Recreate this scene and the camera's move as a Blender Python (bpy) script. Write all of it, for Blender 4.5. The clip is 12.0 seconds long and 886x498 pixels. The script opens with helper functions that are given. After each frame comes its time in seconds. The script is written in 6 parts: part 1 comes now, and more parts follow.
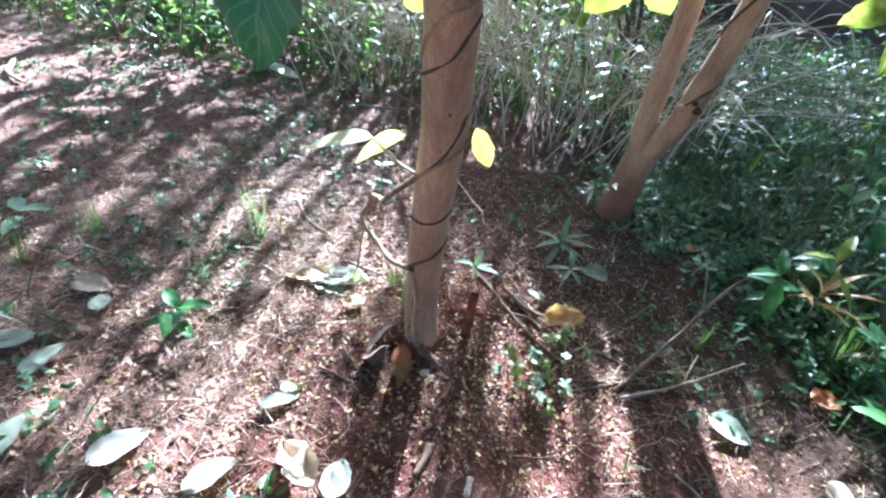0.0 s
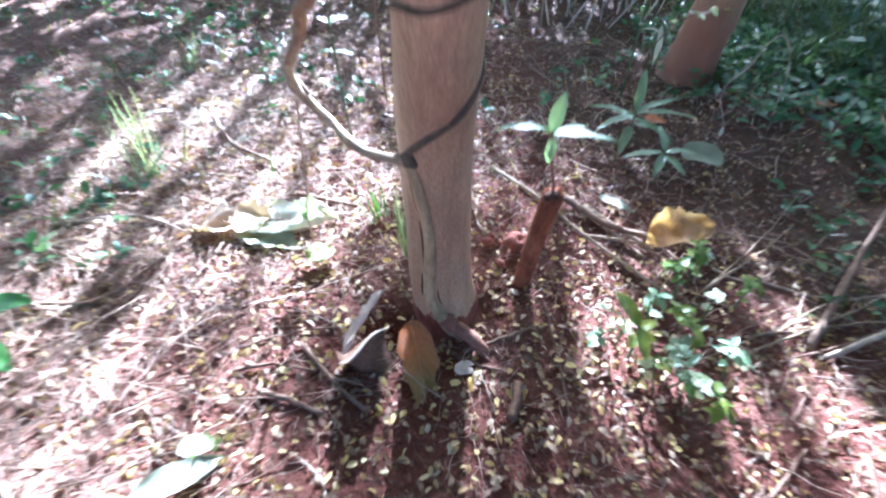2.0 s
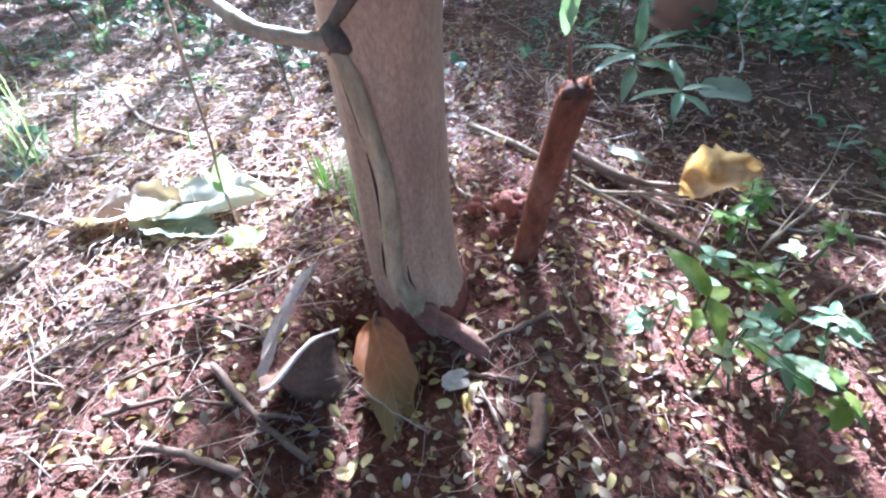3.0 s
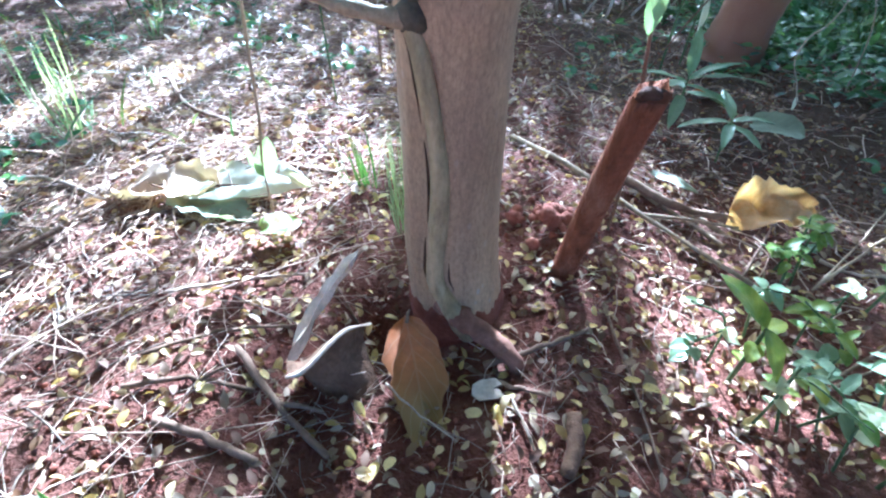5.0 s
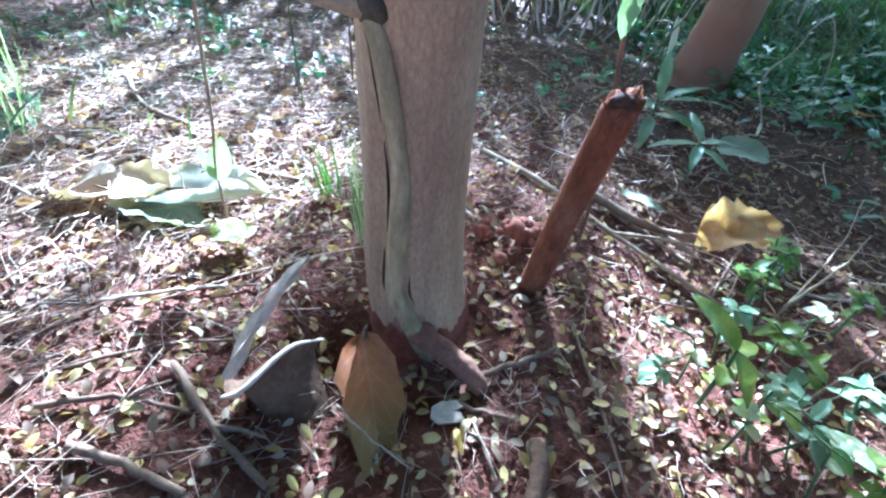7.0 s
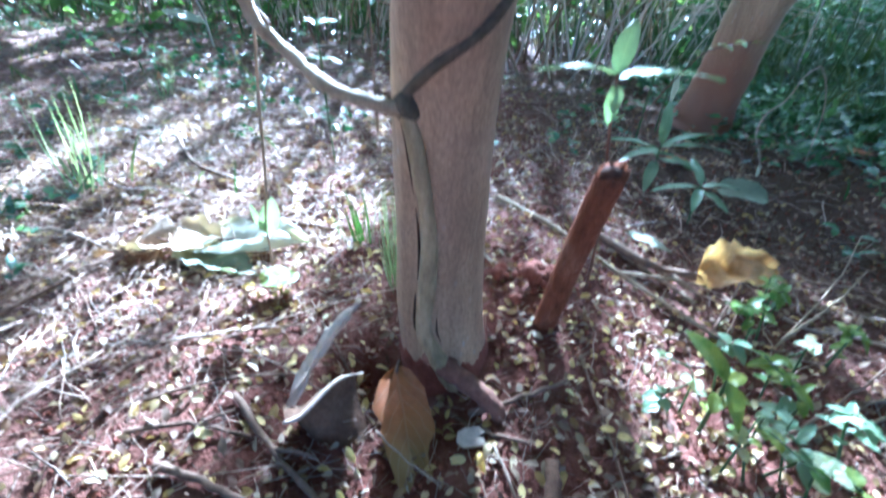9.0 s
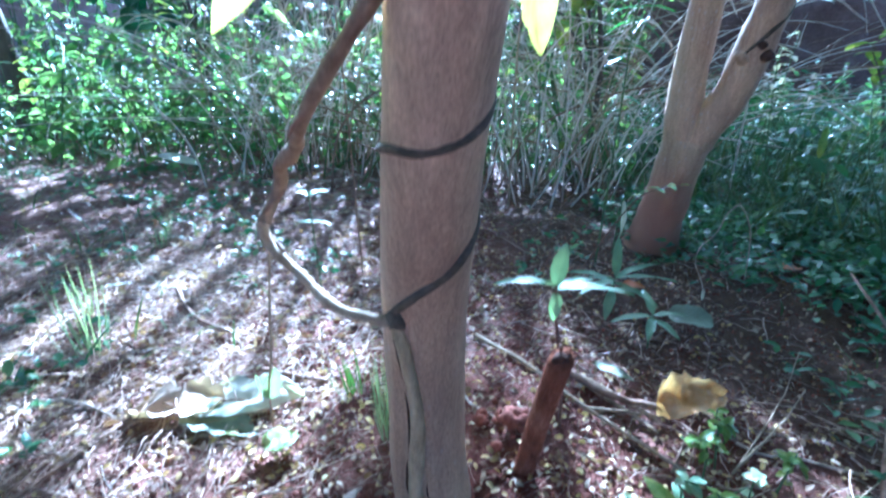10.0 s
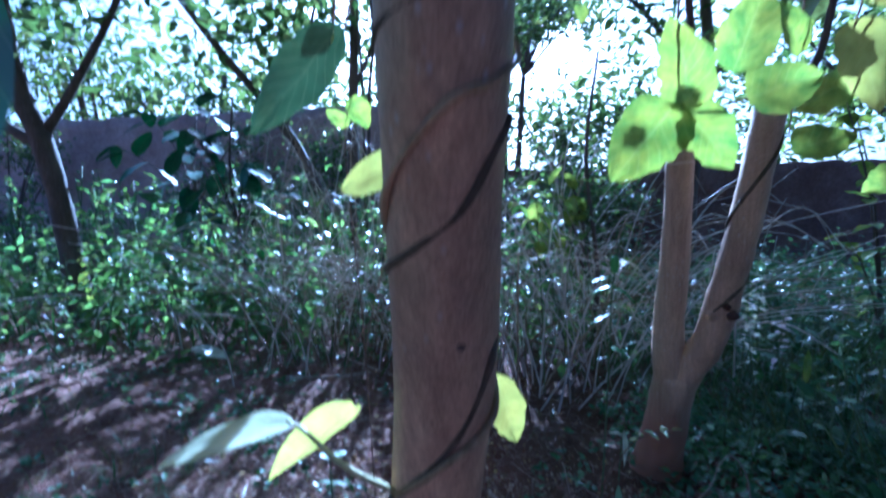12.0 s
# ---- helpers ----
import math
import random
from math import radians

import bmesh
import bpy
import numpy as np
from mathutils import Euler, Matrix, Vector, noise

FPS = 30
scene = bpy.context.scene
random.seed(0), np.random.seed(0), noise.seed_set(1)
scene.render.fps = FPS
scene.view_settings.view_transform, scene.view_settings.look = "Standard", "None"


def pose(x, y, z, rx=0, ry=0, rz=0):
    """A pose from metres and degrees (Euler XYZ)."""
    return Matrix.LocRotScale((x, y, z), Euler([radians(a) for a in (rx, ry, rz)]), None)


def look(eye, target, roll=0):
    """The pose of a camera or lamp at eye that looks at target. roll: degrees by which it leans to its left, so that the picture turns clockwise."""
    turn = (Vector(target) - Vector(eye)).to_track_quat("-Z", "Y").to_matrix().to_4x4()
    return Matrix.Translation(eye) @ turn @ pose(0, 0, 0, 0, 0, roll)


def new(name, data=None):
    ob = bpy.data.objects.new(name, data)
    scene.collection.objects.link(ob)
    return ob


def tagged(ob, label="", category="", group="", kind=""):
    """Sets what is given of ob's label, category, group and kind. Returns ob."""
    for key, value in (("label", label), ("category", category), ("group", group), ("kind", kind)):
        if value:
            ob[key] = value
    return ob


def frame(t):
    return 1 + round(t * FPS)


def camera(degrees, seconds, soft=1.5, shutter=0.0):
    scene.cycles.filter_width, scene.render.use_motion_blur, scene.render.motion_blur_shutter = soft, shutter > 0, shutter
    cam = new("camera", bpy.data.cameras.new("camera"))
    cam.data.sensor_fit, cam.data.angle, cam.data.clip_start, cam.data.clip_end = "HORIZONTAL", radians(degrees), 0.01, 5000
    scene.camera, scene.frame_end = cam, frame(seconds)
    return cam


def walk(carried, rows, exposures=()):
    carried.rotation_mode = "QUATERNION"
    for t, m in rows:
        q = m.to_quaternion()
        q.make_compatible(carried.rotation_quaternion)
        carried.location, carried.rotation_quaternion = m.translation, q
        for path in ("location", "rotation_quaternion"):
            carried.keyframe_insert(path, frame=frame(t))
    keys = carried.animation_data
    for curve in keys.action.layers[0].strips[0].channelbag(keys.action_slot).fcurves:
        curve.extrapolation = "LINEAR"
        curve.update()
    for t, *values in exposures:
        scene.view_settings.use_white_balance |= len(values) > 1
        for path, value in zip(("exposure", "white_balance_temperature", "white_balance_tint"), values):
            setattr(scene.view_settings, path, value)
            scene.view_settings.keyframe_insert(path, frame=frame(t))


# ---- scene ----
cam = camera(85.0, 12.0, 2.2, 0.5)
PATH = [
    (0, (0.176, -0.72, 0.804), (-0.194, 0.851, -0.377), 6.3),
    (0.5, (0.155, -0.668, 0.773), (-0.159, 0.863, -0.475), 5.1),
    (1, (0.112, -0.611, 0.725), (-0.041, 0.859, -0.623), 3.1),
    (1.5, (0.077, -0.528, 0.651), (-0.135, 0.906, -0.728), 3.7),
    (2, (0.056, -0.383, 0.448), (-0.24, 1.072, -0.891), -1.0),
    (2.5, (0.045, -0.297, 0.333), (-0.168, 1.183, -0.995), 0.6),
    (2.7, (0.044, -0.285, 0.317), (-0.178, 1.208, -0.995), -3.5),
    (4.5, (0.026, -0.287, 0.29), (-0.206, 1.209, -1.017), -1.2),
    (5, (0.021, -0.287, 0.287), (-0.263, 1.25, -0.96), 0.9),
    (5.5, (0.017, -0.29, 0.285), (-0.26, 1.235, -0.979), 1.6),
    (6, (0.019, -0.285, 0.282), (-0.203, 1.255, -0.974), 3.3),
    (6.5, (0.026, -0.273, 0.273), (-0.15, 1.281, -0.974), 4.1),
    (7, (0.026, -0.272, 0.271), (-0.156, 1.329, -0.913), 4.8),
    (7.2, (0.026, -0.272, 0.269), (-0.154, 1.323, -0.925), 4.6),
    (8.8, (0.025, -0.3, 0.291), (-0.256, 1.319, -0.848), 1.6),
    (9, (0.027, -0.31, 0.31), (-0.248, 1.353, -0.767), 2.3),
    (9.5, (0.027, -0.329, 0.352), (-0.231, 1.436, -0.553), 1.9),
    (10, (0.031, -0.344, 0.407), (-0.2, 1.504, -0.322), 0.1),
    (10.5, (0.037, -0.344, 0.466), (-0.140, 1.533, -0.203), 0.8),
    (11, (0.045, -0.359, 0.527), (-0.231, 1.541, -0.034), -0.4),
    (11.5, (0.049, -0.369, 0.579), (-0.262, 1.557, 0.138), 1.1),
    (12, (0.061, -0.399, 0.659), (-0.256, 1.565, 0.452), -1.1),
]
EXPOSURES = [(0, 3.74, 4540, 4), (1, 4.06, 4480, 4), (2, 4.20, 4440, 9), (4.5, 4.20, 4250, 3), (7, 4.12, 4060, -3), (9, 4.06, 3980, -1), (10, 3.88, 3740, 0), (10.5, 3.62, 3740, -2), (11, 3.36, 3640, -1), (11.5, 3.08, 3560, 0), (12, 2.44, 3600, 10)]
walk(cam, [(t, look(eye, target, roll)) for t, eye, target, roll in PATH], EXPOSURES)

# ---------------------------------------------------------------- light
SUN_AZ, SUN_EL = -7.0, 29.0          # degrees clockwise from +y, above the horizon
SUN_DIR = Vector((math.sin(radians(SUN_AZ)) * math.cos(radians(SUN_EL)),
                  math.cos(radians(SUN_AZ)) * math.cos(radians(SUN_EL)), math.sin(radians(SUN_EL))))
world = bpy.data.worlds.new("world")
scene.world = world
world.use_nodes = True
wt = world.node_tree
sky = wt.nodes.new("ShaderNodeTexSky")
sky.sky_type = "NISHITA"
sky.sun_disc = False
sky.sun_elevation = radians(SUN_EL)
sky.sun_rotation = radians(SUN_AZ)
sky.air_density, sky.dust_density = 0.5, 4.0
wt.links.new(sky.outputs[0], wt.nodes["Background"].inputs[0])
wt.nodes["Background"].inputs[1].default_value = 0.05
sun_data = bpy.data.lights.new("sun", "SUN")
sun_data.energy, sun_data.angle, sun_data.color = 5.0, radians(0.6), (1.0, 0.95, 0.89)
sun = new("sun", sun_data)
sun.matrix_world = look(SUN_DIR * 20, (0, 0, 0))

# ---------------------------------------------------------------- materials
def nodes_of(name):
    m = bpy.data.materials.new(name)
    m.use_nodes = True
    nt = m.node_tree
    return m, nt, nt.nodes["Principled BSDF"], nt.nodes["Material Output"]


def add(nt, kind, **values):
    n = nt.nodes.new(kind)
    for k, v in values.items():
        if k in n.inputs:
            n.inputs[k].default_value = v
        elif k == "blend":
            n.blend_type = v
        elif k == "op":
            n.operation = v
        elif k == "dtype":
            n.data_type = v
    return n


def ramp(nt, src, stops):
    r = nt.nodes.new("ShaderNodeValToRGB")
    r.color_ramp.elements[0].position, r.color_ramp.elements[0].color = stops[0][0], (*stops[0][1], 1)
    r.color_ramp.elements[1].position, r.color_ramp.elements[1].color = stops[-1][0], (*stops[-1][1], 1)
    for p, c in stops[1:-1]:
        e = r.color_ramp.elements.new(p)
        e.color = (*c, 1)
    nt.links.new(src, r.inputs[0])
    return r.outputs[0]


def noise_tex(nt, scale, detail=4.0, rough=0.6, coords="Object", stretch=(1, 1, 1)):
    c = nt.nodes.new("ShaderNodeTexCoord")
    mp = nt.nodes.new("ShaderNodeMapping")
    mp.inputs["Scale"].default_value = stretch
    nt.links.new(c.outputs[coords], mp.inputs[0])
    n = add(nt, "ShaderNodeTexNoise", Scale=scale, Detail=detail, Roughness=rough)
    nt.links.new(mp.outputs[0], n.inputs["Vector"])
    return n.outputs[0]


def mix(nt, fac, a, b, blend="MIX"):
    n = nt.nodes.new("ShaderNodeMix")
    n.data_type, n.blend_type = "RGBA", blend
    for sock, v in ((n.inputs[0], fac), (n.inputs[6], a), (n.inputs[7], b)):
        if isinstance(v, (int, float)):
            sock.default_value = v
        elif isinstance(v, tuple):
            sock.default_value = (*v, 1)
        else:
            nt.links.new(v, sock)
    return n.outputs[2]


def bump(nt, bsdf, height, strength=0.4, dist=0.002):
    b = add(nt, "ShaderNodeBump", Strength=strength, Distance=dist)
    nt.links.new(height, b.inputs["Height"])
    nt.links.new(b.outputs[0], bsdf.inputs["Normal"])


def surface(name, stops, scale, rough=0.8, stretch=(1, 1, 1), fine=60.0, bump_strength=0.5, dist=0.002, island=0.0):
    """A rough two-scale surface: broad colour from a ramp, fine grain over it."""
    m, nt, bsdf, out = nodes_of(name)
    broad = noise_tex(nt, scale, 5.0, 0.65, stretch=stretch)
    col = ramp(nt, broad, stops)
    grain = noise_tex(nt, fine, 4.0, 0.7, stretch=stretch)
    col = mix(nt, 0.55, col, ramp(nt, grain, [(0.25, (0.35, 0.35, 0.35)), (0.7, (1.15, 1.15, 1.15))]), "MULTIPLY")
    if island:
        g = nt.nodes.new("ShaderNodeNewGeometry")
        col = mix(nt, island, col, ramp(nt, g.outputs["Random Per Island"], [(0.0, (0.4, 0.4, 0.4)), (1.0, (1.6, 1.5, 1.4))]), "MULTIPLY")
    nt.links.new(col, bsdf.inputs["Base Color"])
    bsdf.inputs["Roughness"].default_value = rough
    bsdf.inputs["Specular IOR Level"].default_value = 0.2
    bump(nt, bsdf, grain, bump_strength, dist)
    return m


def leaf_material(name, colours, through_light=0.5, gloss=0.45, veins=True, vary="island", scale=25.0, second=None, wide=9.0, tip_colour=None):
    """A thin leaf: coloured top, light that comes through it, veins along its own u and v."""
    m, nt, bsdf, out = nodes_of(name)
    if vary == "island":
        g = nt.nodes.new("ShaderNodeNewGeometry")
        r = g.outputs["Random Per Island"]
    else:
        g = nt.nodes.new("ShaderNodeObjectInfo")
        r = g.outputs["Random"]
    n = len(colours)
    col = ramp(nt, r, [(i / max(1, n - 1), c) for i, c in enumerate(colours)]) if n > 1 else None
    if col is None:
        rgb = nt.nodes.new("ShaderNodeRGB")
        rgb.outputs[0].default_value = (*colours[0], 1)
        col = rgb.outputs[0]
    if second:
        col = mix(nt, ramp(nt, noise_tex(nt, wide, 4.0, 0.7), [(0.36, (0, 0, 0)), (0.66, (1, 1, 1))]), col, second)
    blot = noise_tex(nt, scale, 4.0, 0.65)
    col = mix(nt, 0.6, col, ramp(nt, blot, [(0.3, (0.55, 0.5, 0.45)), (0.65, (1.2, 1.2, 1.2))]), "MULTIPLY")
    if veins:
        uv = nt.nodes.new("ShaderNodeUVMap")
        sep = nt.nodes.new("ShaderNodeSeparateXYZ")
        nt.links.new(uv.outputs[0], sep.inputs[0])
        off = add(nt, "ShaderNodeMath", op="SUBTRACT")
        nt.links.new(sep.outputs[1], off.inputs[0])
        off.inputs[1].default_value = 0.5
        side = add(nt, "ShaderNodeMath", op="ABSOLUTE")
        nt.links.new(off.outputs[0], side.inputs[0])
        slant = add(nt, "ShaderNodeMath", op="MULTIPLY_ADD")
        nt.links.new(side.outputs[0], slant.inputs[0])
        slant.inputs[1].default_value = -0.55
        nt.links.new(sep.outputs[0], slant.inputs[2])
        wave = add(nt, "ShaderNodeMath", op="PINGPONG")
        nt.links.new(slant.outputs[0], wave.inputs[0])
        wave.inputs[1].default_value = 0.06
        both = add(nt, "ShaderNodeMath", op="MINIMUM")
        scaled = add(nt, "ShaderNodeMath", op="MULTIPLY")
        nt.links.new(side.outputs[0], scaled.inputs[0])
        scaled.inputs[1].default_value = 0.35
        nt.links.new(wave.outputs[0], both.inputs[0])
        nt.links.new(scaled.outputs[0], both.inputs[1])
        if tip_colour:
            col = mix(nt, ramp(nt, sep.outputs[0], [(0.28, (0, 0, 0)), (0.6, (0.85, 0.85, 0.85))]), col, tip_colour)
        line = ramp(nt, both.outputs[0], [(0.0, (1, 1, 1)), (0.012, (0, 0, 0))])
        col = mix(nt, line, col, mix(nt, 0.07, col, (0.75, 0.75, 0.5)))
        b = add(nt, "ShaderNodeBump", Strength=0.25, Distance=0.0008)
        nt.links.new(line, b.inputs["Height"])
        nt.links.new(b.outputs[0], bsdf.inputs["Normal"])
    nt.links.new(col, bsdf.inputs["Base Color"])
    bsdf.inputs["Roughness"].default_value = gloss
    bsdf.inputs["Specular IOR Level"].default_value = 0.38
    tr = nt.nodes.new("ShaderNodeBsdfTranslucent")
    warm = mix(nt, 1.0, col, (1.15, 1.15, 0.65), "MULTIPLY")
    nt.links.new(warm, tr.inputs[0])
    mx = nt.nodes.new("ShaderNodeMixShader")
    mx.inputs[0].default_value = through_light
    nt.links.new(bsdf.outputs[0], mx.inputs[1])
    nt.links.new(tr.outputs[0], mx.inputs[2])
    nt.links.new(mx.outputs[0], out.inputs[0])
    return m


def soil_material():
    """Red soil, dusted with grey-beige thatch away from the trunk; humus at back right, also darkened for shade."""
    m, nt, bsdf, out = nodes_of("red_soil")
    col = ramp(nt, noise_tex(nt, 9.0, 5.0, 0.65), [(0.3, (0.082, 0.026, 0.017)), (0.5, (0.155, 0.056, 0.037)), (0.7, (0.23, 0.115, 0.083))])
    c = nt.nodes.new("ShaderNodeTexCoord")
    sep = nt.nodes.new("ShaderNodeSeparateXYZ")
    nt.links.new(c.outputs["Object"], sep.inputs[0])
    wide = add(nt, "ShaderNodeMapRange")
    nt.links.new(sep.outputs[0], wide.inputs[0])
    wide.inputs[1].default_value, wide.inputs[2].default_value = -0.14, -0.42
    patches = ramp(nt, noise_tex(nt, 4.5, 5.0, 0.7), [(0.35, (0.1, 0.1, 0.1)), (0.62, (0.75, 0.75, 0.75))])
    dust = mix(nt, 1.0, wide.outputs[0], patches, "MULTIPLY")
    thatch = ramp(nt, noise_tex(nt, 38.0, 5.0, 0.75), [(0.3, (0.15, 0.08, 0.055)), (0.65, (0.34, 0.225, 0.165))])
    col = mix(nt, dust, col, thatch)
    back_right = add(nt, "ShaderNodeVectorMath", op="DOT_PRODUCT")
    nt.links.new(c.outputs["Object"], back_right.inputs[0])
    back_right.inputs[1].default_value = (0.62, 0.78, 0.0)
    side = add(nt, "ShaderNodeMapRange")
    nt.links.new(back_right.outputs["Value"], side.inputs[0])
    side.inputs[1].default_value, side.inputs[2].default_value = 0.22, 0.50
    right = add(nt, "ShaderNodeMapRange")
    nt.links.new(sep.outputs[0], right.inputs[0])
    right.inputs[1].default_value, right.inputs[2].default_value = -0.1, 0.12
    # humus colour, dark enough to carry part of the shade there
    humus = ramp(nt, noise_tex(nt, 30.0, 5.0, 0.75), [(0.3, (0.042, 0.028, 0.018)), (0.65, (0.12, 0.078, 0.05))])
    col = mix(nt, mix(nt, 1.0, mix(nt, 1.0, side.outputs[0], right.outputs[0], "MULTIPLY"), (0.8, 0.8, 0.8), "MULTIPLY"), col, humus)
    grain = noise_tex(nt, 170.0, 4.0, 0.7)
    col = mix(nt, 0.55, col, ramp(nt, grain, [(0.25, (0.35, 0.35, 0.35)), (0.7, (1.15, 1.15, 1.15))]), "MULTIPLY")
    nt.links.new(col, bsdf.inputs["Base Color"])
    bsdf.inputs["Roughness"].default_value = 0.95
    bsdf.inputs["Specular IOR Level"].default_value = 0.2
    bump(nt, bsdf, grain, 1.0, 0.007)
    return m


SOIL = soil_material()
CLOD = surface("soil_crumb", [(0.3, (0.15, 0.045, 0.028)), (0.7, (0.27, 0.11, 0.075))], 30.0, 0.95, fine=300.0, bump_strength=0.9, island=0.7)


def bark_material(name, light, dark, moss, stain=None):
    """Smooth young bark: broad mottling, fine upright streaks, pale specks and small dark pores."""
    m, nt, bsdf, out = nodes_of(name)
    broad = noise_tex(nt, 13.0, 5.0, 0.65, stretch=(1, 1, 0.35))
    streak = noise_tex(nt, 120.0, 3.0, 0.6, stretch=(1, 1, 0.06))
    fine = noise_tex(nt, 420.0, 3.0, 0.7, stretch=(1, 1, 0.5))
    patch = noise_tex(nt, 7.0, 3.0, 0.5, stretch=(1, 1, 0.4))
    col = ramp(nt, broad, [(0.3, dark), (0.62, light)])
    col = mix(nt, ramp(nt, patch, [(0.5, (0, 0, 0)), (0.75, (0.45, 0.45, 0.45))]), col, moss)
    col = mix(nt, 0.5, col, ramp(nt, streak, [(0.3, (0.55, 0.52, 0.5)), (0.65, (1.12, 1.12, 1.12))]), "MULTIPLY")
    col = mix(nt, 0.6, col, ramp(nt, fine, [(0.3, (0.5, 0.48, 0.45)), (0.7, (1.3, 1.3, 1.3))]), "MULTIPLY")
    c = nt.nodes.new("ShaderNodeTexCoord")
    mp = nt.nodes.new("ShaderNodeMapping")
    mp.inputs["Scale"].default_value = (1, 1, 0.6)
    nt.links.new(c.outputs["Object"], mp.inputs[0])
    vo = add(nt, "ShaderNodeTexVoronoi", Scale=95.0)
    nt.links.new(mp.outputs[0], vo.inputs["Vector"])
    pore = ramp(nt, vo.outputs["Distance"], [(0.10, (1, 1, 1)), (0.20, (0, 0, 0))])
    gate = mix(nt, 1.0, pore, ramp(nt, patch, [(0.42, (0, 0, 0)), (0.55, (0.7, 0.7, 0.7))]), "MULTIPLY")
    col = mix(nt, gate, col, (0.42, 0.36, 0.30))
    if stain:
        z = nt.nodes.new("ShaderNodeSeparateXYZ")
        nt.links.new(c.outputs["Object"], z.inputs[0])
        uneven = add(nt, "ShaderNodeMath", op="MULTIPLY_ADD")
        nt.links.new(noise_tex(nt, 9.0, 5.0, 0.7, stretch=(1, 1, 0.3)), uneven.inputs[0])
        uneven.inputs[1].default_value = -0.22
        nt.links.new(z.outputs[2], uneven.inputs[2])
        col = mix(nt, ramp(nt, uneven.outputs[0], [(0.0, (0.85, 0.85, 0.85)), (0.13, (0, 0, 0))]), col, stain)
    nt.links.new(col, bsdf.inputs["Base Color"])
    bsdf.inputs["Roughness"].default_value = 0.6
    hgt = mix(nt, 0.5, streak, fine)
    bump(nt, bsdf, hgt, 0.55, 0.0014)
    return m


BARK = bark_material("smooth_bark", (0.50, 0.325, 0.182), (0.26, 0.155, 0.086), (0.33, 0.25, 0.125))
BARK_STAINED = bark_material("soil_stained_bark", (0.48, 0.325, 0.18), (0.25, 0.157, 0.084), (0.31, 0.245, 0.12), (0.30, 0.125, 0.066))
BARK_DARK = surface("dark_bark", [(0.3, (0.06, 0.045, 0.035)), (0.7, (0.15, 0.115, 0.09))], 10.0, 0.8, (1, 1, 0.3), 70.0, 0.6, 0.003)
VINE = surface("vine_bark", [(0.3, (0.05, 0.042, 0.028)), (0.7, (0.15, 0.115, 0.075))], 60.0, 0.92, fine=200.0, bump_strength=0.6)
VINE_MID = surface("brown_vine", [(0.3, (0.14, 0.085, 0.048)), (0.7, (0.32, 0.22, 0.135))], 45.0, 0.8, fine=220.0, bump_strength=0.7)
VINE_PALE = surface("pale_vine", [(0.3, (0.25, 0.165, 0.095)), (0.7, (0.47, 0.35, 0.22))], 45.0, 0.7, fine=220.0, bump_strength=0.6)
MOSSY = surface("greenish_vine", [(0.3, (0.25, 0.18, 0.088)), (0.7, (0.44, 0.32, 0.175))], 40.0, 0.75, (1, 1, 0.4), 160.0, 0.7)
WOOD_RED = surface("red_wood", [(0.3, (0.11, 0.035, 0.017)), (0.5, (0.25, 0.088, 0.042)), (0.72, (0.36, 0.165, 0.092))], 34.0, 0.9, (1, 1, 0.18), 190.0, 1.0, 0.007)
WOOD_DARK = surface("dark_broken_wood", [(0.3, (0.045, 0.022, 0.014)), (0.7, (0.13, 0.06, 0.036))], 60.0, 0.95, fine=220.0, bump_strength=1.0)
CRACK = surface("dark_hollow", [(0.3, (0.04, 0.022, 0.015)), (0.7, (0.09, 0.05, 0.035))], 50.0, 0.95)
STRAW = surface("dry_straw", [(0.3, (0.21, 0.135, 0.092)), (0.7, (0.62, 0.47, 0.36))], 12.0, 0.55, fine=200.0, island=0.9)
TWIG = surface("twig_bark", [(0.3, (0.14, 0.08, 0.05)), (0.7, (0.31, 0.20, 0.135))], 40.0, 0.85, fine=200.0)
TWIG_PALE = surface("pale_twig", [(0.3, (0.30, 0.21, 0.14)), (0.7, (0.56, 0.44, 0.33))], 40.0, 0.8, fine=200.0)
STEM = surface("green_stem", [(0.3, (0.06, 0.09, 0.03)), (0.7, (0.16, 0.20, 0.08))], 40.0, 0.55, fine=200.0)
STEM_RED = surface("reddish_stem", [(0.3, (0.12, 0.06, 0.04)), (0.7, (0.24, 0.13, 0.08))], 40.0, 0.55, fine=200.0)
# west wall: base colour raised to stand in for the haze before it
WALL_PALE = surface("hazed_mud_wall", [(0.3, (0.28, 0.19, 0.15)), (0.5, (0.41, 0.29, 0.235)), (0.7, (0.52, 0.39, 0.32))], 2.5, 0.95, fine=25.0, bump_strength=0.8, dist=0.02)
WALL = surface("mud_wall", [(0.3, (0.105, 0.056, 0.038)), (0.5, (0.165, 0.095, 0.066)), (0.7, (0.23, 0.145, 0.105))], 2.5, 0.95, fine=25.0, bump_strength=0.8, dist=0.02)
STALK = surface("pale_leaf_stalk", [(0.3, (0.42, 0.38, 0.16)), (0.7, (0.62, 0.57, 0.30))], 40.0, 0.5, fine=200.0)
GREY_BARK = surface("curled_bark", [(0.3, (0.075, 0.035, 0.02)), (0.7, (0.23, 0.13, 0.075))], 40.0, 0.85, fine=220.0, bump_strength=0.9)
CANE = surface("pale_dry_cane", [(0.3, (0.54, 0.43, 0.33)), (0.7, (0.78, 0.67, 0.54))], 40.0, 0.34, fine=200.0)
PALE_CHIP = surface("pale_chip", [(0.3, (0.54, 0.39, 0.27)), (0.7, (0.76, 0.60, 0.46))], 40.0, 0.8, fine=180.0)

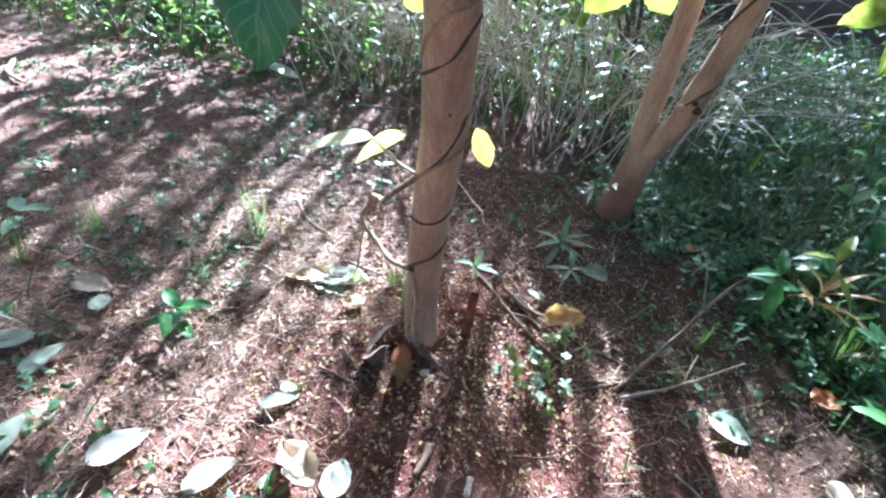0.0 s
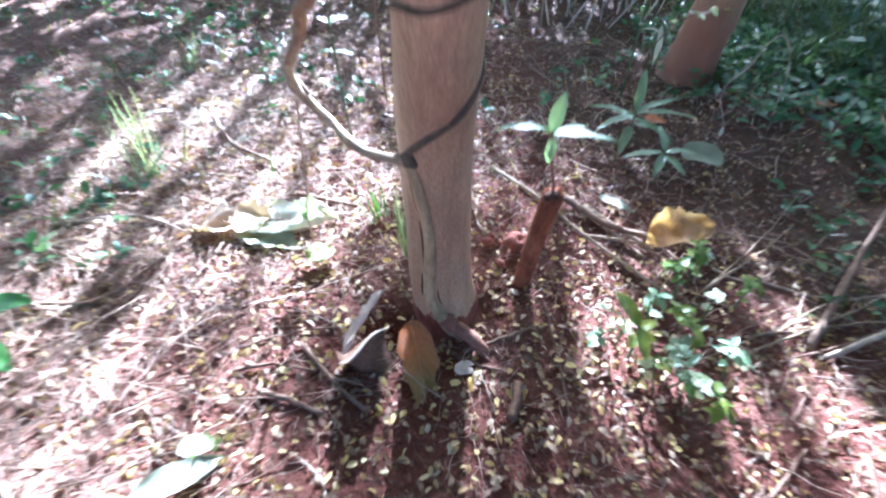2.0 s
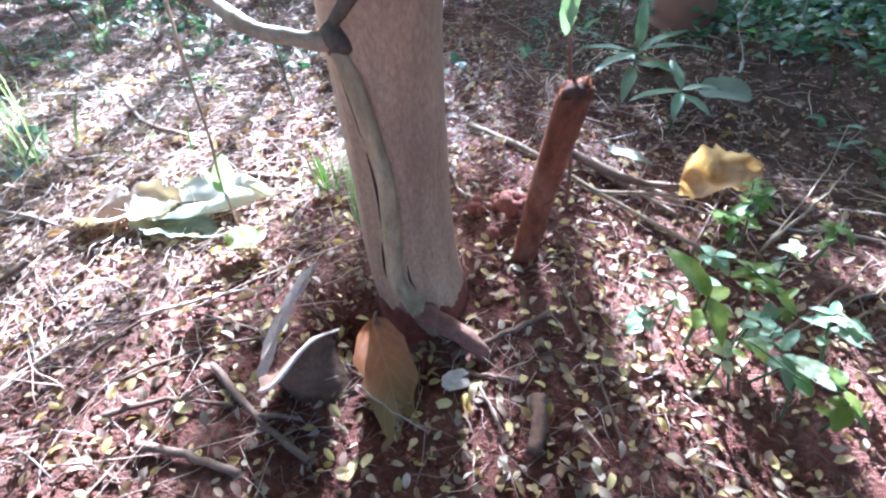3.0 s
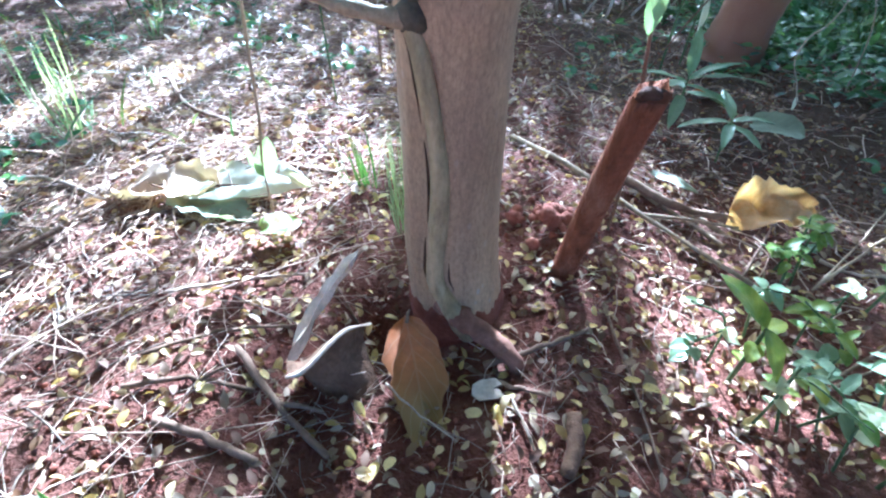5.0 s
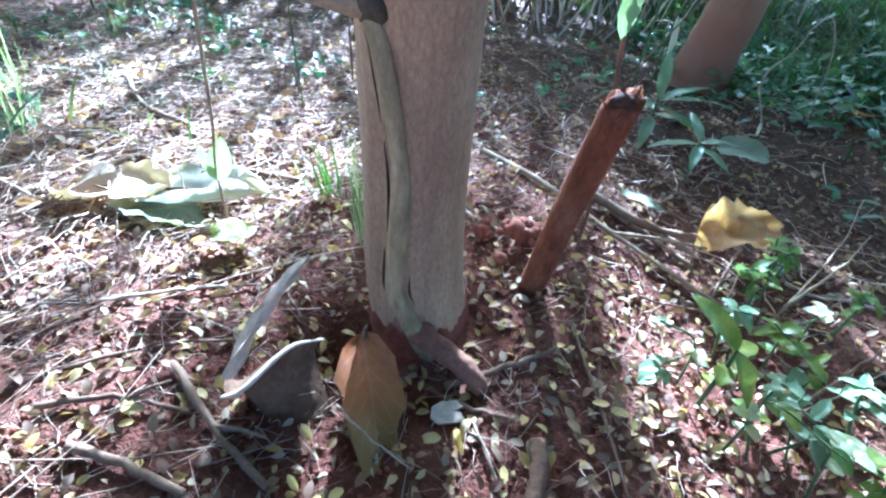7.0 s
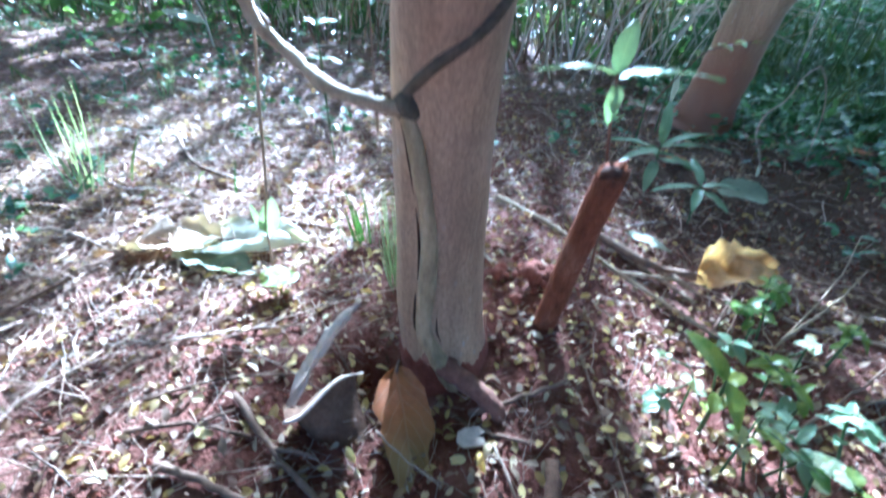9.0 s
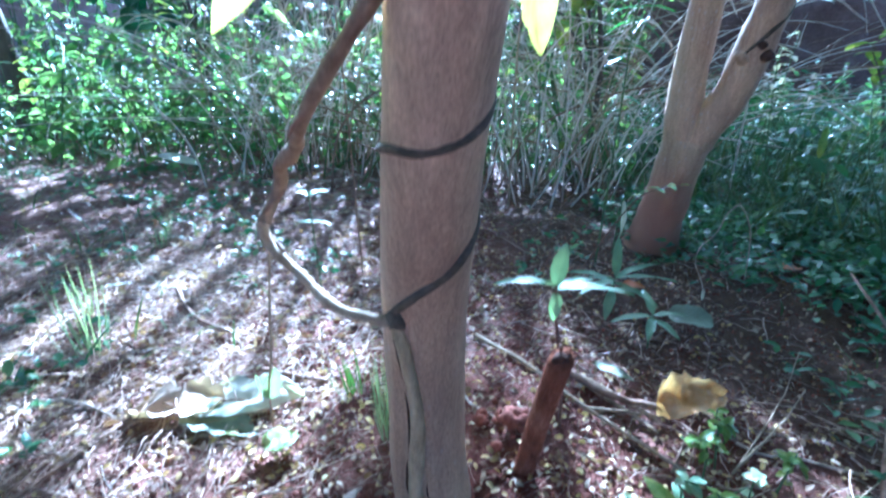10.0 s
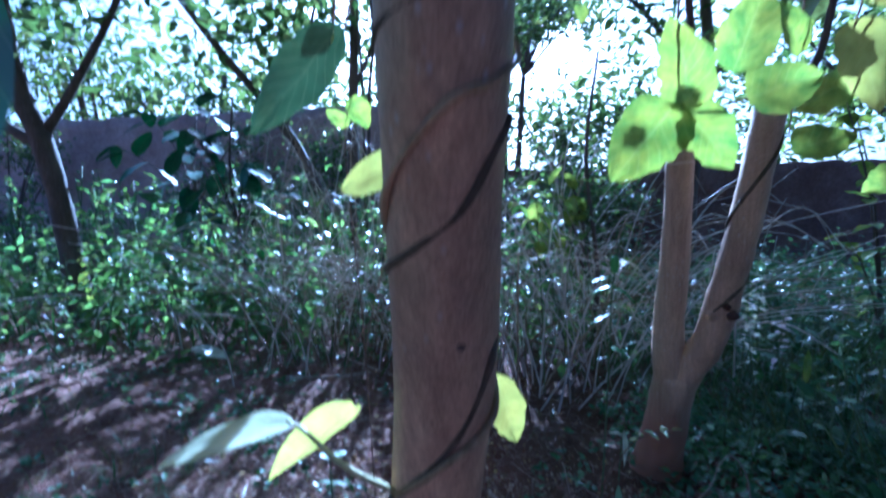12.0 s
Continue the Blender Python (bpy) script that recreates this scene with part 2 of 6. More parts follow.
LEAF_YELLOW = leaf_material("yellow_leaf", [(0.44, 0.40, 0.10), (0.48, 0.44, 0.13)], 0.38, 0.45, True, "object", 40.0, (0.36, 0.38, 0.11), 14.0)
# lime leaf's darker second tone paints in dappled shade
LEAF_LIME = leaf_material("lime_leaf", [(0.25, 0.28, 0.04), (0.33, 0.35, 0.065)], 0.48, 0.4, True, "object", 45.0, (0.11, 0.19, 0.04), 26.0)
LEAF_GREEN = leaf_material("green_leaf", [(0.045, 0.13, 0.03), (0.09, 0.20, 0.05)], 0.4, 0.38, True, "object")
LEAF_DEEP = leaf_material("deep_green_leaf", [(0.02, 0.07, 0.03), (0.025, 0.085, 0.035)], 0.03, 0.4, True, "object")
LEAF_DULL = leaf_material("dull_green_leaf", [(0.06, 0.11, 0.065), (0.075, 0.13, 0.075)], 0.10, 0.5, True, "object")
LEAF_SILVER = leaf_material("silvery_leaf", [(0.19, 0.27, 0.15), (0.28, 0.34, 0.21)], 0.35, 0.45, True, "object")
LEAF_BROWN = leaf_material("orange_brown_leaf", [(0.42, 0.125, 0.03), (0.45, 0.15, 0.04)], 0.2, 0.6, True, "object", 70.0, (0.30, 0.13, 0.042), 26.0)
LEAF_HALF = leaf_material("orange_and_olive_leaf", [(0.46, 0.135, 0.035), (0.46, 0.14, 0.035)], 0.2, 0.6, True, "object", 60.0, (0.34, 0.135, 0.045), 26.0, (0.24, 0.155, 0.05))
LEAF_OCHRE = leaf_material("ochre_dead_leaf", [(0.60, 0.31, 0.095), (0.62, 0.34, 0.11)], 0.42, 0.5, True, "object", 60.0, (0.68, 0.50, 0.31), 22.0)
LEAF_TAN = leaf_material("tan_dead_leaf", [(0.40, 0.285, 0.20), (0.52, 0.40, 0.30)], 0.18, 0.6, True, "object", 14.0)
LEAF_PALE = leaf_material("pale_dead_leaf", [(0.56, 0.55, 0.44), (0.66, 0.64, 0.54)], 0.35, 0.45, True, "object", 14.0)
LEAF_WHITISH = leaf_material("whitish_leaf", [(0.50, 0.54, 0.34), (0.54, 0.57, 0.38)], 0.5, 0.4, True, "object", 30.0)
LEAF_GREY = leaf_material("grey_green_leaf", [(0.23, 0.25, 0.17), (0.32, 0.33, 0.24)], 0.3, 0.55, True, "object", 14.0)
LITTER = leaf_material("fallen_leaflets", [(0.15, 0.07, 0.04), (0.62, 0.44, 0.14), (0.20, 0.09, 0.05), (0.68, 0.50, 0.19), (0.28, 0.16, 0.075), (0.64, 0.47, 0.25), (0.20, 0.11, 0.06), (0.40, 0.30, 0.11)], 0.3, 0.6, False)
SHREDS = leaf_material("leaf_shreds", [(0.11, 0.05, 0.035), (0.25, 0.145, 0.09), (0.40, 0.29, 0.19), (0.15, 0.08, 0.05), (0.48, 0.38, 0.27), (0.20, 0.11, 0.07)], 0.25, 0.7, False)
# same leaves twice: UNDER_LIT has sunlight put into its colour, UNDER stays darker
UNDER_LIT = leaf_material("undergrowth_leaves_sun_tone", [(0.08, 0.135, 0.045), (0.14, 0.235, 0.07), (0.22, 0.32, 0.10), (0.11, 0.21, 0.09), (0.29, 0.35, 0.15)], 0.6, 0.34, False)
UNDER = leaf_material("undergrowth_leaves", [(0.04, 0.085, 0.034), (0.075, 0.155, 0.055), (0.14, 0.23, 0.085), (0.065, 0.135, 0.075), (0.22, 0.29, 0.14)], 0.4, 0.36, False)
CANOPY = leaf_material("crown_leaves", [(0.045, 0.075, 0.026), (0.10, 0.145, 0.05), (0.19, 0.225, 0.09)], 0.45, 0.42, False)
GRASS = leaf_material("grass_blades", [(0.030, 0.075, 0.018), (0.065, 0.12, 0.034), (0.14, 0.16, 0.06), (0.045, 0.10, 0.026)], 0.35, 0.4, False)
FLOWER = leaf_material("tiny_flowers", [(0.62, 0.58, 0.60), (0.55, 0.45, 0.55)], 0.3, 0.5, False)

# ---------------------------------------------------------------- geometry helpers
rng = np.random.RandomState(7)


def gz(x, y):
    """Height of the ground."""
    z = 0.010 * noise.noise((x * 6.0, y * 6.0, 0.3)) + 0.005 * noise.noise((x * 19.0, y * 19.0, 4.1))
    d = math.hypot(x + 0.060, y + 0.044)
    z -= 0.044 * math.exp(-(d / 0.036) ** 2)                       # hollow at the foot of the trunk
    d = math.hypot(x - 0.06, y - 0.11)
    z += 0.012 * math.exp(-(d / 0.05) ** 2)                        # loose red soil beside the stake
    dip = max(0.0, min(1.0, (x - .08) / .18)) * max(0.0, min(1.0, (.55 - y) / .2))
    z -= 0.026 * dip * dip * (3 - 2 * dip)                         # the soil falls away beside the stake
    far = max(0.0, math.hypot(x, y) - 2.5)
    return z + 0.02 * noise.noise((x * 1.1, y * 1.1, 9.0)) * min(1.0, max(0.0, math.hypot(x, y) - 0.4)) * (1.0 if far < 4 else 0.3)


def mesh_of(name, verts, faces, mat, smooth=True, uvs=None):
    me = bpy.data.meshes.new(name)
    me.from_pydata([tuple(v) for v in verts], [], [tuple(f) for f in faces])
    me.materials.append(mat)
    if smooth:
        me.polygons.foreach_set("use_smooth", [True] * len(me.polygons))
    if uvs is not None:
        layer = me.uv_layers.new(name="UVMap")
        idx = np.zeros(len(me.loops), int)
        me.loops.foreach_get("vertex_index", idx)
        layer.data.foreach_set("uv", np.asarray(uvs)[idx].ravel())
    return me


def thing(name, label, category, at=(0, 0, 0), group="", kind=""):
    ob = new(name)
    ob.empty_display_size = 0.02
    ob.location = at
    return tagged(ob, label, category, group, kind)


def part(name, geo, mat, parent, label="", smooth=True):
    """One mesh under a thing or a part. geo: verts in world axes relative to the top thing's place, faces, and uvs if any."""
    verts, faces = geo[0], geo[1]
    ob = new(name, mesh_of(name, verts, faces, mat, smooth, geo[2] if len(geo) > 2 else None))
    ob.parent = parent
    if label:
        ob["label"] = label
    return ob


def single(name, geo, mat, label, category, at=(0, 0, 0), group="", kind="", smooth=True):
    ob = new(name, mesh_of(name, geo[0], geo[1], mat, smooth, geo[2] if len(geo) > 2 else None))
    ob.location = at
    return tagged(ob, label, category, group, kind)


def spline(points, steps=6):
    """Catmull-Rom through the points."""
    p = [Vector(q) for q in points]
    p = [p[0] * 2 - p[1]] + p + [p[-1] * 2 - p[-2]]
    out = []
    for i in range(1, len(p) - 2):
        for s in range(steps):
            t = s / steps
            a, b, c, d = p[i - 1], p[i], p[i + 1], p[i + 2]
            out.append(0.5 * ((2 * b) + (c - a) * t + (2 * a - 5 * b + 4 * c - d) * t * t + (3 * b - a - 3 * c + d) * t ** 3))
    out.append(p[-2].copy())
    return out


def tube(points, radii, segs=8, rough=0.0, seed=0.0, flat=1.0):
    """A capped tube along the points; radii as many as points, or two ends."""
    pts = [Vector(q) for q in points]
    n = len(pts)
    if len(radii) == 2 and n != 2:
        radii = [radii[0] + (radii[1] - radii[0]) * i / (n - 1) for i in range(n)]
    elif len(radii) != n:
        radii = list(np.interp(np.linspace(0, 1, n), np.linspace(0, 1, len(radii)), radii))
    tan = [(pts[min(i + 1, n - 1)] - pts[max(i - 1, 0)]).normalized() for i in range(n)]
    ref = Vector((1, 0, 0)) if abs(tan[0].x) < 0.8 else Vector((0, 1, 0))
    side = (ref - tan[0] * ref.dot(tan[0])).normalized()
    verts, faces = [], []
    for i in range(n):
        side = (side - tan[i] * side.dot(tan[i])).normalized()
        up = tan[i].cross(side)
        for k in range(segs):
            a = 2 * math.pi * k / segs
            r = radii[i]
            if rough:
                q = pts[i] + (side * math.cos(a) + up * math.sin(a)) * r
                r *= 1 + rough * noise.noise((q.x * 55 + seed, q.y * 55, q.z * 22)) + rough * 0.6 * noise.noise((q.x * 160 + seed, q.y * 160, q.z * 60))
            verts.append(pts[i] + side * math.cos(a) * r + up * math.sin(a) * r * flat)
    for i in range(n - 1):
        for k in range(segs):
            a, b = i * segs + k, i * segs + (k + 1) % segs
            faces.append((a, b, b + segs, a + segs))
    verts.append(pts[0] - tan[0] * radii[0] * 0.15)
    verts.append(pts[-1] + tan[-1] * radii[-1] * 0.3)
    for k in range(segs):
        faces.append((len(verts) - 2, (k + 1) % segs, k))
        faces.append((len(verts) - 1, (n - 1) * segs + k, (n - 1) * segs + (k + 1) % segs))
    return verts, faces


def blade(length, width, curl=0.15, fold=0.25, wave=0.0, sharp=0.8, nu=8, nv=4, seed=0.0, ragged=0.0, roll=0.0, tip=0.8):
    """A leaf blade along +x, its upper side to +z: verts, faces, uvs."""
    verts, faces, uvs = [], [], []
    for i in range(nu + 1):
        u = i / nu
        a, peak = sharp * 0.7, sharp * 0.7 / (sharp * 0.7 + tip)
        w = width * 0.5 * max(u, 0.002) ** a * max(1 - u, 0.0) ** tip / (peak ** a * (1 - peak) ** tip)
        for j in range(nv + 1):
            v = j / nv
            s = (v - 0.5) * 2
            ws = w
            if ragged:
                ws *= 1 + ragged * noise.noise((u * 9 + seed, s * 3, seed))
            z = -curl * length * u * u + abs(s) * w * fold + wave * length * noise.noise((u * 3.5 + seed, s * 1.6, seed * 0.7))
            if roll:
                a = s * roll
                verts.append((u * length, ws * math.sin(a) / roll, z + ws * (1 - math.cos(a)) / roll))
            else:
                verts.append((u * length, s * ws, z))
            uvs.append((u, v))
    for i in range(nu):
        for j in range(nv):
            a = i * (nv + 1) + j
            faces.append((a, a + nv + 1, a + nv + 2, a + 1))
    return verts, faces, uvs


def aim(base, direction, up=(0, 0, 1), scale=1.0):
    """The pose that lays +x along direction, +z near up, with its origin at base."""
    d = Vector(direction).normalized()
    u = Vector(up)
    u = (u - d * u.dot(d))
    u = u.normalized() if u.length > 1e-6 else d.orthogonal().normalized()
    s = u.cross(d)
    m = Matrix(((d.x, s.x, u.x, base[0]), (d.y, s.y, u.y, base[1]), (d.z, s.z, u.z, base[2]), (0, 0, 0, 1)))
    return m @ Matrix.Scale(scale, 4)


def moved(geo, m):
    return ([m @ Vector(v) for v in geo[0]], *geo[1:])


def scatter(base, mats):
    """Many copies of one small shape in one mesh: base verts (n,3), faces, and poses (k,4,4)."""
    bv = np.c_[np.asarray([tuple(v) for v in base[0]], float), np.ones(len(base[0]))]
    k = len(mats)
    verts = np.einsum("kij,nj->kni", np.asarray(mats)[:, :3, :], bv).reshape(-1, 3)
    faces = []
    n = len(bv)
    for f in base[1]:
        faces.append(np.asarray(f)[None, :] + (np.arange(k) * n)[:, None])
    quads = [f for f in faces if f.shape[1] == 4]
    tris = [f for f in faces if f.shape[1] == 3]
    return verts, quads, tris


def stuff(name, sets, mat, label, category):
    """ONE object of many small pieces; sets: results of scatter()."""
    verts = np.concatenate([s[0] for s in sets])
    off, loops, sizes = 0, [], []
    for v, quads, tris in sets:
        for group_, size in ((quads, 4), (tris, 3)):
            for f in group_:
                loops.append((f + off).ravel())
                sizes.append(np.full(len(f), size))
        off += len(v)
    loops, sizes = np.concatenate(loops), np.concatenate(sizes)
    me = bpy.data.meshes.new(name)
    me.vertices.add(len(verts))
    me.vertices.foreach_set("co", verts.ravel().astype(np.float32))
    me.loops.add(len(loops))
    me.loops.foreach_set("vertex_index", loops.astype(np.int32))
    me.polygons.add(len(sizes))
    me.polygons.foreach_set("loop_start", np.r_[0, np.cumsum(sizes)[:-1]].astype(np.int32))
    me.polygons.foreach_set("use_smooth", np.ones(len(sizes), bool))
    me.update(calc_edges=True)
    me.validate()
    me.materials.append(mat)
    return tagged(new(name, me), label, category, kind="stuff")


def poses(xyz, yaw, pitch, roll, size):
    """Stacked 4x4 poses from arrays (radians)."""
    cy, sy, cp, sp, cr, sr = np.cos(yaw), np.sin(yaw), np.cos(pitch), np.sin(pitch), np.cos(roll), np.sin(roll)
    k = len(yaw)
    m = np.zeros((k, 4, 4))
    m[:, 0, 0], m[:, 0, 1], m[:, 0, 2] = cy * cp, cy * sp * sr - sy * cr, cy * sp * cr + sy * sr
    m[:, 1, 0], m[:, 1, 1], m[:, 1, 2] = sy * cp, sy * sp * sr + cy * cr, sy * sp * cr - cy * sr
    m[:, 2, 0], m[:, 2, 1], m[:, 2, 2] = -sp, cp * sr, cp * cr
    m[:, :3, :3] *= np.asarray(size).reshape(k, 1, 1)
    m[:, :3, 3], m[:, 3, 3] = xyz, 1
    return m


def on_ground(x, y, lift=0.0):
    return np.c_[x, y, [gz(a, b) for a, b in zip(x, y)]] + np.array([0, 0, 1.0]) * np.reshape(lift, (-1, 1))

# ---------------------------------------------------------------- ground and wall
def graded(lo, hi, step, end, grow=1.09):
    xs = list(np.arange(lo, hi, step))
    s, a = step, xs[-1]
    while a < end:
        s *= grow
        a += s
        xs.append(a)
    s, a = step, xs[0]
    while a > -end:
        s *= grow
        a -= s
        xs.insert(0, a)
    return xs


gx, gy = graded(-1.0, 1.0, 0.0125, 300.0), graded(-0.6, 1.3, 0.0125, 300.0)
gv = [(x, y, gz(x, y)) for y in gy for x in gx]
gf = [(j * len(gx) + i, j * len(gx) + i + 1, (j + 1) * len(gx) + i + 1, (j + 1) * len(gx) + i) for j in range(len(gy) - 1) for i in range(len(gx) - 1)]
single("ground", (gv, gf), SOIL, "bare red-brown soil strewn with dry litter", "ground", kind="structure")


def wall_mesh(a, b, h, thick, seed):
    """An uneven earth wall from a to b with a worn, wavy top."""
    a, b = Vector((*a, 0)), Vector((*b, 0))
    along = (b - a).normalized()
    side = Vector((-along.y, along.x, 0))
    n = int((b - a).length / 0.10)
    rows = 12
    verts, faces = [], []
    for i in range(n + 1):
        p = a + (b - a) * (i / n)
        top = h + 0.05 * noise.noise((i * 0.35, seed, 0)) + 0.025 * abs(math.sin(i * 0.9))
        ring = [(-thick / 2, top * k / rows) for k in range(rows + 1)] + [(thick / 2, top * (rows - k) / rows) for k in range(rows + 1)]
        for s, z in ring:
            q = p + side * s
            r = 0.02 * noise.noise((q.x * 3, q.y * 3, z * 3 + seed))
            verts.append((q.x + side.x * r, q.y + side.y * r, z - 0.05))
    m = 2 * (rows + 1)
    for i in range(n):
        for k in range(m - 1):
            faces.append((i * m + k, (i + 1) * m + k, (i + 1) * m + k + 1, i * m + k + 1))
    return verts, faces


single("wall_west", wall_mesh((-14.0, 5.5), (-1.2, 5.7), 1.86, 0.25, 8.0), WALL_PALE, "earth wall paled for haze, with an uneven worn top", "wall", kind="structure")
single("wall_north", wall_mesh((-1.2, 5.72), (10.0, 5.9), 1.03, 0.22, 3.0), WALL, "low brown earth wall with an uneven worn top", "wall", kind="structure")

# ---------------------------------------------------------------- main tree
ROOT = surface('root_bark', [(0.3, (0.16, 0.065, 0.04)), (0.7, (0.32, 0.16, 0.105))], 40.0, 0.85, fine=180.0)
TRUNK = [(-.018, .003, -0.08), (-.018, .003, -0.03), (-.019, .003, 0.0), (-.025, 0, .06), (-.026, 0, .12), (-.026, -.006, .22), (-.015, -.034, .34), (-.003, -.058, .44), (.008, -.084, .52),
         (.013, -.100, .57), (.018, -.128, .66), (.026, -.165, .75), (.040, -.21, .95), (.06, -.26, 1.3), (.08, -.29, 1.8), (.05, -.30, 2.5)]
trunk_line = spline(TRUNK, 8)


def trunk_at(z):
    for a, b in zip(trunk_line, trunk_line[1:]):
        if a.z <= z <= b.z:
            return a.lerp(b, (z - a.z) / max(1e-6, b.z - a.z))
    return trunk_line[-1].copy()


def trunk_radius(z):
    return float(np.interp(z, [-.03, 0.0, .02, .05, .10, .2, .6, 1.2, 2.5], [.036, .0375, .0370, .0355, .0340, .0338, .034, .032, .024]))


def on_trunk(z, angle, lift=0.0):
    """A point on the trunk's skin; angle in degrees from the side towards the path, to the right."""
    c, r, a = trunk_at(z), trunk_radius(z) + lift, radians(angle)
    return Vector((c.x + r * math.sin(a), c.y - r * math.cos(a), z))


def trunk_geo():
    segs, verts, faces = 40, [], []
    zs = [p.z for p in trunk_line]
    zs = list(np.arange(-.078, .92, .008)) + [z for z in zs if z > .93]
    for z in zs:
        c, r = trunk_at(z), trunk_radius(z)
        for k in range(segs):
            a = 2 * math.pi * k / segs
            x, y = math.sin(a), -math.cos(a)
            rr = r * (1 + 0.035 * noise.noise((x * 1.6, y * 1.6, z * 9)) + 0.018 * noise.noise((x * 5, y * 5, z * 30)))
            # long shallow groove on the front, and lobes at the foot
            g = math.exp(-((math.degrees(a) - 355 + 25 * math.sin(z * 14) if a > math.pi else math.degrees(a) + 5 + 25 * math.sin(z * 14)) / 9.0) ** 2)
            rr -= 0.0035 * g * (1 if .03 < z < .2 else 0.35)
            rr *= 1 + 0.05 * max(0, 1 - max(z, 0) / .05) * math.sin(3 * a + 0.6)
            verts.append((c.x + rr * x, c.y + rr * y, z))
    n = len(zs)
    for i in range(n - 1):
        for k in range(segs):
            a, b = i * segs + k, i * segs + (k + 1) % segs
            faces.append((a, b, b + segs, a + segs))
    faces.append(tuple((n - 1) * segs + k for k in range(segs)))
    return verts, faces


def crown_leaves(centres, per, spread, size, seed):
    r = np.random.RandomState(seed)
    leaf = blade(1.0, 0.5, 0.15, 0.2, 0.0, 0.8, 3, 2)
    out = []
    for c, s in centres:
        k = int(per * s)
        xyz = np.asarray(c) + r.normal(0, 1, (k, 3)) * np.array([spread, spread, spread * 0.75]) * s
        out.append(poses(xyz, r.uniform(0, 6.28, k), r.uniform(-0.6, 1.1, k), r.uniform(-0.9, 0.9, k), size * r.uniform(0.6, 1.25, k)))
    return scatter(leaf, np.concatenate(out))


def stuff_part(name, sets, mat, parent, label=""):
    ob = stuff(name, sets, mat, label, "")
    for key in ("category", "kind", "label"):
        if key in ob and not (key == "label" and label):
            del ob[key]
    ob["kind"] = "stuff"
    ob.parent = parent
    return ob


main_tree = thing("tree", "smooth tan-barked young tree wound by a vine", "tree")
main_trunk = part("trunk", trunk_geo(), BARK, main_tree, "smooth tan bark with dark vine marks")
part("root", tube(spline([(-.026, -.026, .026), (-.012, -.037, .022), (.004, -.043, .017), (.018, -.048, .011), (.030, -.053, .005), (.036, -.057, -.006)], 5), [.0085, .0088, .0085, .008, .0072, .005], 12, 0.45, 3), ROOT, main_tree, "short exposed reddish root")
limbs = [[(.05, -.30, 2.4), (-.5, -.2, 3.0), (-1.0, .1, 3.4)], [(.05, -.30, 2.4), (.6, -.5, 2.9), (1.1, -.6, 3.5)], [(.05, -.30, 2.4), (.1, -.9, 3.1), (.0, -1.4, 3.6)]]
for l in limbs:
    part("limb", tube(spline(l, 5), [.02, .006], 8, 0.1), BARK, main_tree)
# beyond the limbs, a grid of unseen leaf clumps is added to cut the skylight
stuff_part("crown", [crown_leaves([(l[1], 1.0) for l in limbs] + [(l[2], 1.2) for l in limbs] + [((x, y, 2.75 + .5 * math.sin(3 * x + 2 * y) + max(0, y - .6) * .75), 1.0) for x in (-2.2, -1.5, -.8, 0, .8, 1.5, 2.2) for y in (-2.6, -2.0, -1.4, -.8, -.1, .6, 1.3, 2.0)], 430, .36, .15, 11)], CANOPY, main_tree, "wide green crown spread out of view to block sky")


def soil_collar():
    """Red soil caked round the foot of the trunk, with a ragged upper edge."""
    segs, verts, faces = 72, [], []
    for i in range(6):
        for k in range(segs):
            a = 2 * math.pi * k / segs
            x, y = math.sin(a), -math.cos(a)
            top = .018 + .016 * noise.noise((x * 2.2, y * 2.2, 1.0)) + .009 * noise.noise((x * 9, y * 9, 4.0))
            z = -.03 + (top + .03) * i / 5
            c, r = trunk_at(max(z, -.07)), trunk_radius(z)
            r *= 1 + 0.035 * noise.noise((x * 1.6, y * 1.6, z * 9)) + 0.018 * noise.noise((x * 5, y * 5, z * 30)) + 0.05 * max(0, 1 - max(z, 0) / .05) * math.sin(3 * a + 0.6)
            r += (.0022 if i < 5 else -.001) + .0012 * noise.noise((x * 14, y * 14, z * 300))
            verts.append((c.x + r * x, c.y + r * y, z))
    for i in range(5):
        for k in range(segs):
            a, b = i * segs + k, i * segs + (k + 1) % segs
            faces.append((a, b, b + segs, a + segs))
    return verts, faces


part("soil_crust", soil_collar(), CLOD, main_trunk, "red soil caked on the bark")
# scars and lenticels on the trunk
for z, a in ((.575, 24),):
    p = on_trunk(z, a, -.0012)
    n = Vector((math.sin(radians(a)), -math.cos(radians(a)), 0))
    part("scar", moved(tube([(0, 0, -.0006), (0, 0, .0006), (0, 0, .0016)], [.0042, .0036, .0012], 9, 0.3, z * 40), aim(p, n.cross(Vector((0, 0, 1))), n)), BARK_DARK, main_trunk)

# ---------------------------------------------------------------- twining vine
vine = thing("twining_vine", "thin dark vine spiralling up the tan trunk", "vine")
marks = [(.000, 24), (.02, 10), (.036, 0), (.056, -9), (.092, -6), (.136, -3), (.173, -9), (.205, -19), (.228, -35)]
low = [on_trunk(z, a, .0008) for z, a in marks]
lower_stem = part("lower_stem", tube(spline(low, 5), [.0090, .0080, .0070, .0064, .0060, .0058, .0056, .0054, .0052], 10, 0.25, 2), MOSSY, vine, "thick greenish lower stem grown into the bark")
